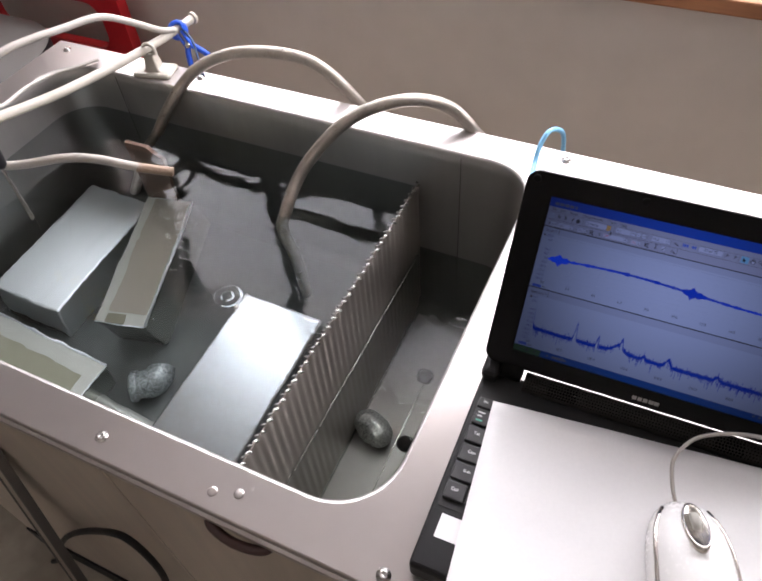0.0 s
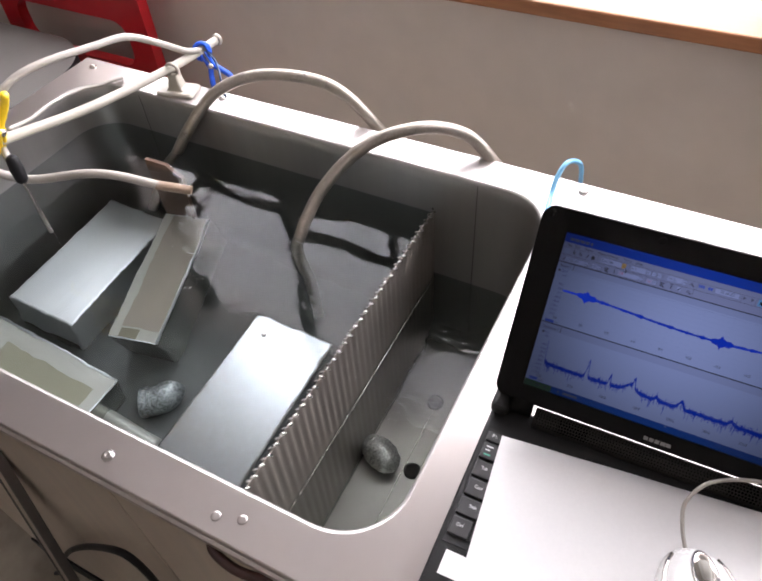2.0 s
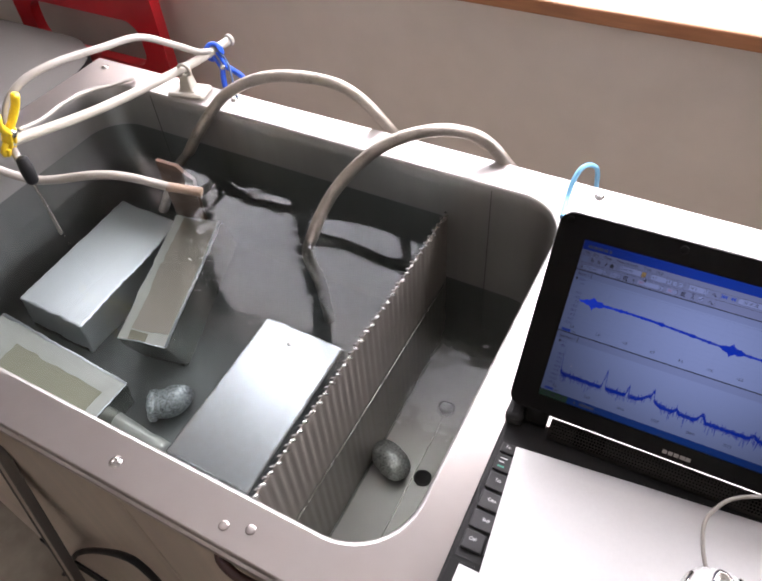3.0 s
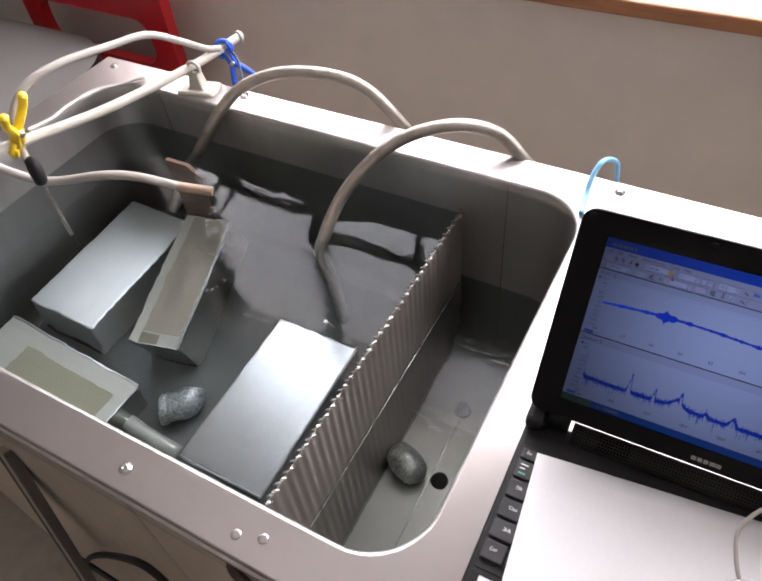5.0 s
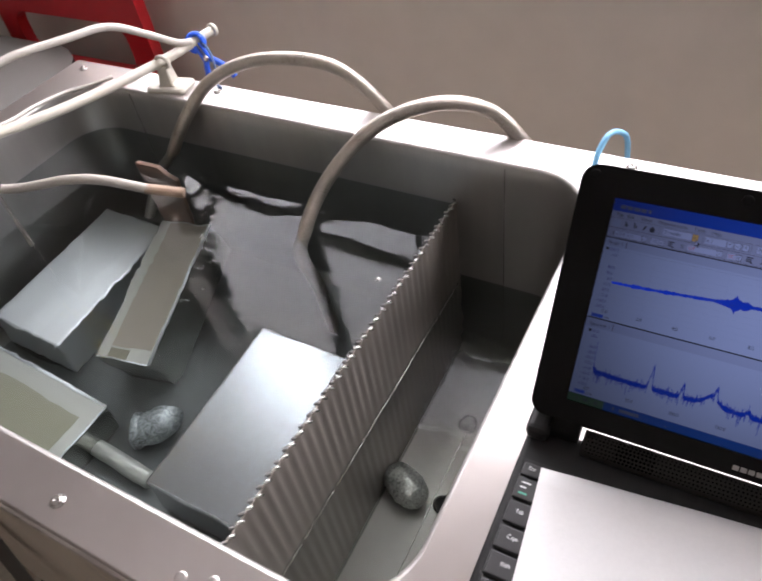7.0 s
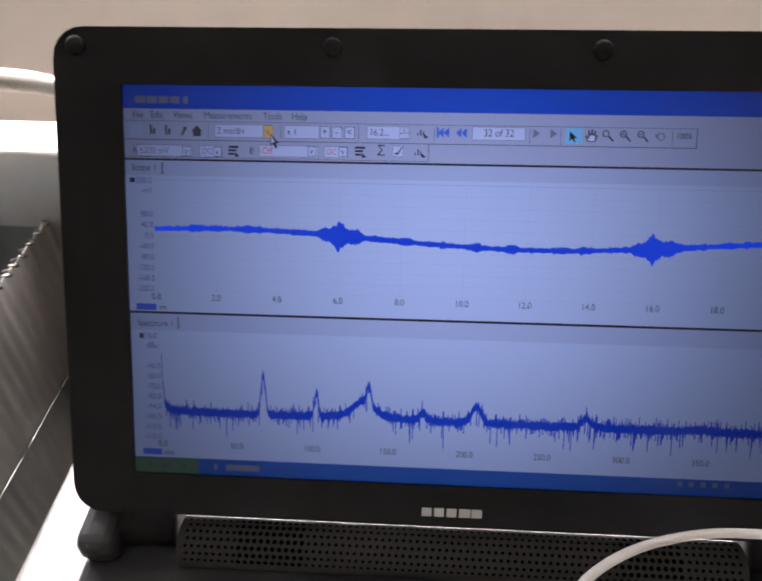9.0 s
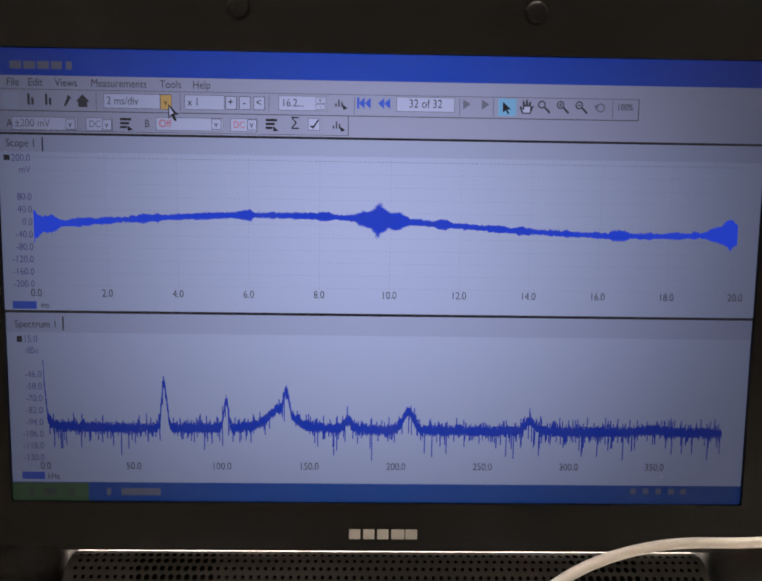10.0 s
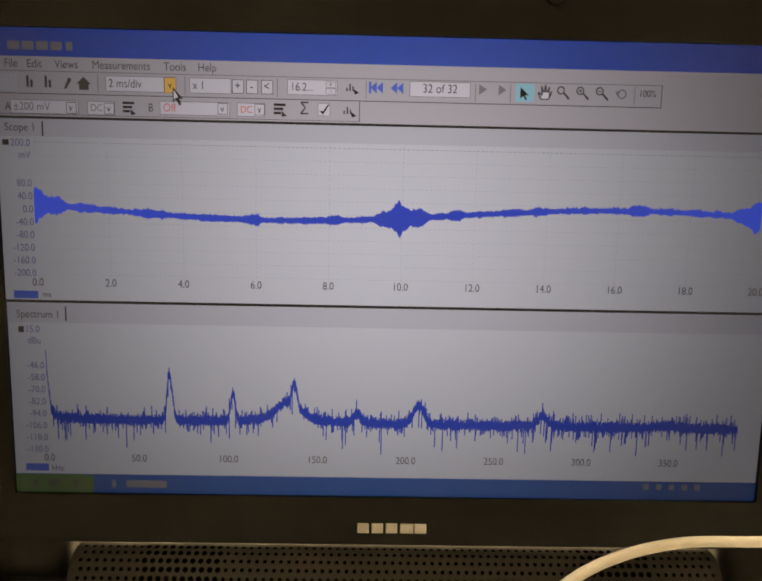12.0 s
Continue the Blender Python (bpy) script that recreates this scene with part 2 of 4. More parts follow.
def build_room():
    structure("floor", box(-3.2, 2.8, -3.2, 0.8, -0.1, 0.0), FLOOR_MAT, "worn brown vinyl floor round the tank", "floor")
    structure("ceiling", box(-3.2, 2.8, -3.2, 0.8, 2.6, 2.7), CEILING_MAT, "plain white painted ceiling", "ceiling")
    bm = box(-3.2, 2.8, WALL_Y, 0.80, 0.0, 0.89)
    add_box(bm, -3.2, 2.8, WALL_Y, 0.80, 1.80, 2.6)
    add_box(bm, -3.2, -1.30, WALL_Y, 0.80, 0.89, 1.80)
    add_box(bm, 0.90, 2.8, WALL_Y, 0.80, 0.89, 1.80)
    structure("wall_north", bm, WALL_PAINT, "grey painted wall under a long window", "wall")
    structure("wall_south", box(-3.2, 2.8, -3.3, -3.2, 0, 2.6), WALL_PAINT, "plain grey painted wall", "wall")
    structure("wall_west", box(-3.3, -3.2, -3.2, 0.8, 0, 2.6), WALL_PAINT, "plain grey painted wall", "wall")
    structure("wall_east", box(2.8, 2.9, -3.2, 0.8, 0, 2.6), WALL_PAINT, "plain grey painted wall", "wall")
    win = thing("window_1", pose(0, 0, 0), "long window with a brown wooden sill and dark bars, bright daylight", "window", kind="structure")
    part("window_sill", box(-1.33, 0.93, WALL_Y - 0.022, WALL_Y + 0.14, 0.888, 0.909, 0.003), WOOD, win, "brown varnished wooden sill")
    for x, w in ((-1.285, 0.015), (-0.885, 0.016), (-0.59, 0.008), (0.012, 0.016), (0.40, 0.016), (0.885, 0.015)):
        part("window_frame", box(x - w, x + w, WALL_Y + 0.072, WALL_Y + 0.10, 0.909, 1.80, 0.003), FRAME_DARK, win, "dark window bar")
    pane = part("pane", box(-1.30, 0.90, WALL_Y + 0.105, WALL_Y + 0.109, 0.909, 1.80), GLASS, win)
    pane.visible_shadow = False


# ---- the tank ----
def screw(parent, x, y, z, r=0.0040):
    bm = lathe([(r * 1.5, 0), (r * 1.5, 0.0008), (r, 0.001), (r, 0.002), (r * 0.85, 0.0032), (r * 0.45, 0.0038), (r * 0.4, 0.0026)], 18)
    ob = part("screw", bm, SCREW_STEEL, parent, "cross-head steel screw with washer", True)
    ob.location = (x, y, z)
    return ob


def build_tank():
    tank = thing("water_tank", pose(0, 0, 0), "long stainless steel water tank with rounded opening and flat rim", "water tank")
    # flat rim with the rounded opening
    bm = bmesh.new()
    outer = [(-0.967, -0.2135), (0.42, -0.2135), (0.42, 0.342), (-0.967, 0.342)]
    edges = []
    for lp in (outer, round_rect(X0, X1, Y0, Y1, CORNER)):
        vs = [bm.verts.new((x, y, RIM)) for x, y in lp]
        edges += [bm.edges.new((vs[i], vs[(i + 1) % len(vs)])) for i in range(len(vs))]
    bmesh.ops.triangle_fill(bm, use_beauty=True, use_dissolve=False, edges=edges, normal=(0, 0, 1))
    part("rim", bm, RIM_STEEL, tank, "flat satin steel rim")
    bm = bmesh.new()
    loft([[(x, y, z) for x, y in ((-0.967 - d, -0.2135 - d), (0.42 + d, -0.2135 - d), (0.42 + d, 0.342 + d), (-0.967 - d, 0.342 + d))][::-1]
          for d, z in ((0, RIM), (0.0010, RIM - 0.0006), (0.0016, RIM - 0.002), (0.0012, RIM - 0.010), (-0.0015, RIM - 0.012), (-0.0015, RIM - 0.0135), (0.0030, RIM - 0.0155), (0.0036, RIM - 0.017), (0.0034, RIM - 0.022), (-0.008, RIM - 0.023))], bm, False)
    part("rim_fold", bm, RIM_STEEL, tank, "folded-down steel edge")
    # inner liner: rolled lip, walls, rounded bottom
    def liner(steps, closed):
        """Rings round the opening, with a break at the weir; z may differ between the chambers (large, small)."""
        rings = []
        for d, big, small in steps:
            o = round_rect(X0 + d, X1 - d, Y0 + d, Y1 - d, CORNER - d * 0.5)
            o = o[:11] + [(-0.3245, Y1 - d), (-0.3255, Y1 - d)] + o[11:33] + [(-0.3255, Y0 + d), (-0.3245, Y0 + d)] + o[33:]
            rings.append([(x, y, big if x < -0.325 else small) for x, y in o])
        return loft(rings, None, closed)
    low = LOW_WATER_Z + 0.003
    part("liner", liner(((0, RIM, RIM), (0.0015, RIM - 0.0004, RIM - 0.0004), (0.003, RIM - 0.0015, RIM - 0.0015), (0.004, RIM - 0.0035, RIM - 0.0035), (0.004, RIM - 0.02, RIM - 0.02), (0.004, SHADE_Z, low)), False), LINER_STEEL, tank, "brushed steel inner liner, darker than the rim", True)
    # shade under each chamber's water level, painted as darker walls and bottom
    part("underwater_liner", liner(((0.004, SHADE_Z, low), (0.004, BOTTOM + 0.03, BOTTOM + 0.03), (0.012, BOTTOM + 0.008, BOTTOM + 0.008), (0.03, BOTTOM, BOTTOM)), True), SHADED_STEEL, tank, "liner steel below the waterline, its underwater darkness painted in", True)
    for x, z0 in ((-0.266, BOTTOM + 0.03), (-0.817, BOTTOM + 0.03)):
        part("weld_seam", box(x - 0.0004, x + 0.0004, Y1 - 0.0047, Y1 - 0.0036, z0, RIM - 0.006), SEAM_GREY, tank, "thin dark vertical weld seam")
    part("bottom_plate", box(X0 + 0.012, -0.330, Y0 + 0.012, Y1 - 0.012, BOTTOM + 0.0005, BOTTOM + 0.003, 0.001), BOTTOM_STEEL, tank, "dull, darker plate added over the large chamber's bottom")
    part("bottom_plate", box(-0.321, X1 - 0.012, Y0 + 0.012, Y1 - 0.012, BOTTOM + 0.0002, BOTTOM + 0.0012, 0.0004), LINER_STEEL, tank, "paler bottom plate of the small chamber")
    # outside panels down to a plinth
    part("front_panel", box(-0.955, -0.441, -0.210, -0.190, 0.075, RIM - 0.022, 0.002), PANEL_STEEL, tank)
    part("front_panel", box(-0.438, 0.41, -0.210, -0.190, 0.075, RIM - 0.022, 0.002), PANEL_STEEL, tank)
    part("panel_seam", box(-0.4413, -0.4377, -0.2085, -0.195, 0.08, RIM - 0.024), DARK, tank, "dark joint between the front panels")
    part("back_panel", box(-0.955, 0.41, 0.315, 0.335, 0.075, RIM - 0.022, 0.002), PANEL_STEEL, tank)
    part("side_panel", box(-0.960, -0.945, -0.205, 0.33, 0.075, RIM - 0.022, 0.002), PANEL_STEEL, tank)
    part("side_panel", box(0.400, 0.415, -0.205, 0.33, 0.075, RIM - 0.022, 0.002), PANEL_STEEL, tank)
    part("plinth", box(-0.957, 0.412, -0.214, 0.335, 0.0, 0.072, 0.003), BLACK_RUBBER, tank, "dark plinth on the floor")
    for x, y in ((-0.426, -0.196), (-0.144, -0.203), (-0.144, 0.326), (-0.682, 0.327), (-0.935, 0.322)):
        screw(tank, x, y, RIM)
    for x, y in ((-0.304, -0.199), (-0.282, -0.192)):
        ob = part("rivet", lathe([(0.0046, 0), (0.0043, 0.0005), (0.0030, 0.0009), (0.0008, 0.0011)], 16), RIM_STEEL, tank, "low round rivet", True)
        ob.location = (x, y, RIM)
    # corrugated weir between the two chambers
    bm = bmesh.new()
    pitch, amp = 0.0128, 0.0005
    cols, n = [], int((Y1 - Y0 - 0.008) / pitch * 12)
    for i in range(n + 1):
        yy = Y0 + 0.004 + (Y1 - Y0 - 0.008) * i / n
        w = math.sin(2 * math.pi * yy / pitch)
        top = 0.7365 + 0.0012 * w + 0.0006 * noise.noise((yy * 90, 2, 5))
        c = [(-0.325 + amp * w * k + o, yy, z) for o, k, z in ((0.0006, 0.35, BOTTOM), (0.0006, 0.5, 0.62), (0.0006, 0.9, 0.70), (0.0008, 1.0, top - 0.0015), (0.0002, 1.0, top), (-0.0006, 1.0, top), (-0.0009, 1.0, top - 0.0015), (-0.0006, 0.9, 0.70), (-0.0006, 0.35, BOTTOM))]
        cols.append([bm.verts.new(p) for p in c])
    for a, b in zip(cols, cols[1:]):
        for k in range(8):
            bm.faces.new((a[k], b[k], b[k + 1], a[k + 1]))
    part("weir", bm, WEIR_STEEL, tank, "corrugated steel overflow weir with a wavy top edge", True)
    # bright meniscus at the low waterline, imitated by thin steel tubes
    for k in range(7):
        y0 = Y0 + 0.02 + 0.062 * k
        part("meniscus_line", tube([(-0.3212, y0, LOW_WATER_Z + 0.002), (-0.3210, y0 + 0.03, LOW_WATER_Z + 0.0024), (-0.3212, y0 + 0.057, LOW_WATER_Z + 0.002)], 0.0006, 4, 6), DULL_STEEL, tank, "thin bright meniscus line at the weir's low waterline", True)
    # bright flattened lips, one on each fold of the top edge
    rng = random.Random(8)
    lip = lathe([(0.0005, -0.0044), (0.0014, -0.0032), (0.0018, 0), (0.0014, 0.0028), (0.0005, 0.0040)], 10)
    first = part("weir_lip", lip, DULL_STEEL, tank, "small bright steel lip on the weir's top edge", True)
    k, yy = 0, Y0 + 0.012
    while yy < Y1 - 0.008:
        ob = first if k == 0 else first.copy()
        if k:
            scene.collection.objects.link(ob)
        ob.location = (-0.3240 + rng.uniform(-0.0008, 0.0008), yy + rng.uniform(-0.001, 0.001), 0.7362 + rng.uniform(-0.0008, 0.0008))
        ob.rotation_euler = (radians(62 + rng.uniform(-14, 14)), radians(rng.uniform(-10, 10)), radians(-28 + rng.uniform(-12, 12)))
        slot = part("weir_slot", lathe([(0.0006, -0.0040), (0.0016, -0.0028), (0.0019, 0), (0.0016, 0.0028), (0.0006, 0.0040)], 10, pose(0, 0, 0, 60, 0, -25)), SEAM_GREY, tank, "dark overflow slot between the lips", True) if k == 0 else slot.copy()
        if k:
            scene.collection.objects.link(slot)
        slot.location = (-0.3266 + rng.uniform(-0.0005, 0.0005), yy + pitch / 2, 0.7358 + rng.uniform(-0.0006, 0.0006))
        yy += pitch
        k += 1
    # fittings on the bottom of the small chamber
    for x, y in ((-0.265, 0.167), (-0.250, 0.055)):
        bm = lathe([(0.012, 0), (0.012, 0.002), (0.009, 0.003), (0.008, 0.001)], 24)
        ob = part("drain", bm, DARK if y < 0.1 else SEAM_GREY, tank, "round drain in the tank's bottom", True)
        ob.location = (x, y, BOTTOM + 0.001)
    ob = part("bottom_seam", box(-0.2630, -0.2620, -0.15, 0.152, BOTTOM, BOTTOM + 0.0025), DULL_STEEL, tank, "raised seam on the bottom")


def build_water():
    """Rippled sheets with small waves and drop rings; they slide a little inside the tank's double wall."""
    def sheet(name, x0, x1, z, amp, material, label, seed, lively):
        bm = bmesh.new()
        nx, ny = int((x1 - x0) / 0.0022), int((Y1 - Y0 + 0.05) / 0.0016)
        y0, y1 = Y0 - 0.025, Y1 + 0.025
        grid = []
        for j in range(ny + 1):
            row = []
            for i in range(nx + 1):
                x, y = x0 + (x1 - x0) * i / nx, y0 + (y1 - y0) * j / ny
                h = amp * (noise.noise((x * 14 + seed, y * 14, 0)) + 0.35 * noise.noise((x * 45, y * 45 + seed, 3)) + 0.36 * noise.noise((x * 60, y * 130 + seed, 7)) * (1 + noise.noise((x * 9, y * 9, 4))))
                h *= lively(x, y)
                row.append(bm.verts.new((x, y, z + h)))
            grid.append(row)
        for a, b in zip(grid, grid[1:]):
            for i in range(nx):
                bm.faces.new((a[i], a[i + 1], b[i + 1], b[i]))
        ob = part(name, bm, material, None, "", True)
        ob.visible_shadow = False
        return tagged(ob, label, "water", kind="structure")
    a = sheet("water", X0 - 0.02, -0.3255, WATER_Z, 0.00022, WATER, "clear rippling water up to the weir's top", 0, lambda x, y: 1 + 1.6 * math.exp(-((x + 0.60) / 0.05) ** 2 - ((y - 0.12) / 0.10) ** 2))
    b = sheet("water_low", -0.3245, X1 + 0.02, LOW_WATER_Z, 0.0010, WATER_SHALLOW, "agitated clear water in the lower chamber", 7, lambda x, y: 0.12 + 0.88 / (1 + math.exp(-(y - 0.09) / 0.03)))
    return a, b


def transducer_box(label, m, material, w, d, h, mirrored=None, margins=None, tab=None):
    """A welded steel box, its top at z = 0; a coloured plate in a pale top plate paints the top's reflection, margins
    from it (x0, x1, y0, y1).
    """
    ob = thing("transducer_box", m, label, "steel box", "boxes under water")
    part("body", box(-w / 2, w / 2, -d / 2, d / 2, -h, 0, 0.003), material, ob)
    if mirrored:
        x0, x1, y0, y1 = margins
        part("top_plate", box(-w / 2 + 0.0016, w / 2 - 0.0016, -d / 2 + 0.0016, d / 2 - 0.0016, 0.0004, 0.0014, 0.0004), TRAY_STEEL, ob, "pale polished top plate round the painted reflection")
        part("reflection_plate", box(-w / 2 + x0, w / 2 - x1, -d / 2 + y0, d / 2 - y1, 0.0015, 0.0022, 0.0003), mirrored, ob, "coloured plate painting a reflection on the box top")
        if tab:
            part("tab", box(*tab, 0.0015, 0.0024, 0.0003), REFLECTION_OLIVE, ob, "small dark olive patch of the painted reflection")
        # glint on the edges, drawn as thin tubes of the paler steel
        part("edge", tube([(w / 2 - 0.001, -d / 2 + 0.002, 0.0008), (w / 2 - 0.001, d / 2 - 0.002, 0.0008)], 0.0021, 1, 8), LIT_BOX_STEEL, ob, "box edge with its bright glint painted in", True)
        part("edge", tube([(-w / 2 + 0.002, -d / 2 + 0.001, 0.0008), (w / 2 - 0.002, -d / 2 + 0.001, 0.0008)], 0.0011, 1, 8), LIT_BOX_STEEL, ob, "box edge with its bright glint painted in", True)
    part("base_strip", box(-w / 2 + 0.006, w / 2 - 0.006, -d / 2 - 0.0015, d / 2 + 0.0015, -h - 0.001, -h + 0.012, 0.001), SEAM_GREY, ob, "dark strip at the foot of the box")
    return ob


def ripple_ring(r, width, height):
    """Two narrow round crests of water, width apart."""
    bm = bmesh.new()
    n, m = 72, 6
    for rc in (r - width / 2, r + width / 2):
        rings = []
        for j in range(m + 1):
            u = j / m
            rr, z = rc + 0.0034 * (u - 0.5), height * math.sin(math.pi * u)
            rings.append([bm.verts.new((rr * math.cos(2 * math.pi * k / n), rr * math.sin(2 * math.pi * k / n), z)) for k in range(n)])
        for a, b in zip(rings, rings[1:]):
            for k in range(n):
                bm.faces.new((a[k], b[k], b[(k + 1) % n], a[(k + 1) % n]))
    ob = part("ripple_ring", bm, WATER_CREST, None, "", True)
    ob.visible_shadow = False
    return tagged(ob, "low round ripple spreading on the water", "ripple", "ripple rings")


def build_ripples():
    bub = part("air_bubble", lathe([(0.0033 * math.sin(math.pi * (k + 0.4) / 8.8), -0.0033 * math.cos(math.pi * (k + 0.4) / 8.8)) for k in range(9)], 18), EDGE_STEEL, None, "", True)
    tagged(bub, "small silvery air bubble drifting on the water", "bubble")
    return [ripple_ring(0.0115, 0.009, 0.0006), ripple_ring(0.012, 0.009, 0.0006), ripple_ring(0.029, 0.009, 0.0005), ripple_ring(0.047, 0.010, 0.0004)], bub


def add_bubbles(ob, w, d, n, seed):
    rng = random.Random(seed)
    for i in range(n):
        r = rng.uniform(0.0012, 0.0024)
        b = part("air_bubble", lathe([(r * math.sin(math.pi * (k + 0.4) / 6.8), -r * math.cos(math.pi * (k + 0.4) / 6.8)) for k in range(7)], 10), EDGE_STEEL, ob, "silvery air bubble", True)
        b.location = (w / 2 + r * 0.6, rng.uniform(-d / 2, d / 2), rng.uniform(-0.075, -0.008))


def build_boxes():
    transducer_box("polished steel box lying flat under water on the tank's bottom", pose(-0.468, 0.013, 0.52, 0, 0, 0.5), BOX_STEEL, 0.126, 0.236, 0.10)
    transducer_box("pale metal box lying flat under water by the end wall, brightness painted in", pose(-0.827, 0.107, 0.523, 0, 3.5, 1.5), LIT_BOX_STEEL, 0.119, 0.234, 0.10)
    leaning = transducer_box("stained steel box standing on edge and leaning under water", pose(-0.688, 0.113, 0.556, 13, 0, 14), DULL_STEEL, 0.077, 0.226, 0.12,
                             mat("tan_top_reflection", (0.40, 0.36, 0.30), 0.3, 0.3, 0.03, 12, rough_vary=0.0), (0.016, 0.004, 0.020, 0.004), (-0.022, 0.006, -0.111, -0.096))
    add_bubbles(leaning, 0.077, 0.2, 12, 3)
    transducer_box("stained steel box under water along the front wall", pose(-0.774, -0.0985, 0.50, 4, 0, 89), DULL_STEEL, 0.115, 0.240, 0.08,
                   mat("olive_top_reflection", (0.36, 0.35, 0.26), 0.3, 0.3, 0.03, 12, rough_vary=0.0), (0.002, 0.028, 0.020, 0.060))


def hose(name, label, points, r, material, group="hoses"):
    ob = thing(name, pose(0, 0, 0), label, "hose", group)
    part("sleeve", tube(points, r, 44, 24, lambda i, k: 1 + 0.09 * math.sin(math.pi * (i + k) / 2) * math.sin(math.pi * (i - k) / 2 + 0.8)), material, ob, "", True)
    return ob


def build_hoses():
    hose("braided_hose", "braided steel hose arching over the back rim into the water", [(-0.440, 0.42, 0.52), (-0.436, 0.385, 0.728), (-0.4467, 0.362, 0.7948), (-0.5059, 0.35, 0.8492), (-0.5978, 0.332, 0.8545), (-0.661, 0.304, 0.833), (-0.700, 0.276, 0.789), (-0.745, 0.262, 0.722), (-0.770, 0.25, 0.66), (-0.79, 0.22, 0.56)], 0.0080, BRAID)
    hose("braided_hose", "braided steel hose arching from the back rim into the water", [(-0.238, 0.42, 0.52), (-0.2461, 0.3756, 0.7249), (-0.2693, 0.347, 0.7982), (-0.306, 0.342, 0.830), (-0.3515, 0.3046, 0.8502), (-0.4084, 0.2697, 0.8312), (-0.4556, 0.2283, 0.7771), (-0.4683, 0.1803, 0.7271), (-0.470, 0.172, 0.68), (-0.474, 0.19, 0.58), (-0.476, 0.20, 0.44)], 0.0080, BRAID)
    h3 = hose("braided_hose", "pale braided hose crossing the tank to a brown board", [(-1.02, 0.02, 0.70), (-0.975, 0.04, 0.808), (-0.94, 0.056, 0.806), (-0.868, 0.089, 0.766), (-0.782, 0.128, 0.773), (-0.741, 0.148, 0.768), (-0.69, 0.171, 0.750), (-0.66, 0.185, 0.742)], 0.0060, WHITE_CABLE)
    part("fitting", tube([(-0.695, 0.169, 0.751), (-0.652, 0.189, 0.740)], 0.0066, 1, 12), FITTING_TAN, h3, "brown end fitting")


def spring_clamp(name, m, material, label, k=1.25):
    """A squeeze clamp: two jaws with bent handles round a pivot."""
    ob = thing(name, m, label, "clamp", "spring clamps")
    for s in (1, -1):
        bm = box(-0.006, 0.006, -0.004, 0.022, s * 0.004 - 0.002, s * 0.004 + 0.002, 0.0015)
        add_box(bm, -0.006, 0.006, 0.018, 0.030, s * 0.010 - 0.002, s * 0.010 + 0.002, 0.0015, 2)
        part("jaw", bm, material, ob)
        arm = tube([(0, -0.002, s * 0.003), (0, -0.014, s * 0.010), (0, -0.028, s * 0.016), (0, -0.042, s * 0.017)], 0.0045, 6, 10)
        part("handle", arm, material, ob, "", True)
    part("pivot", lathe([(0.004, -0.008), (0.004, 0.008)], 14, pose(0, 0, 0, 0, 90)), SCREW_STEEL, ob, "small metal pivot", True)
    for ob2 in ob.children:
        for v in ob2.data.vertices:
            v.co *= k
    k_ring = k
    part("jaw_ring", tube([(0, (0.024 + 0.012 * math.cos(a)) * k_ring, 0.012 * math.sin(a) * k_ring) for a in [2.6 - 5.2 * i / 10 for i in range(11)]], 0.0036, 1, 8), material, ob, "", True)
    return ob


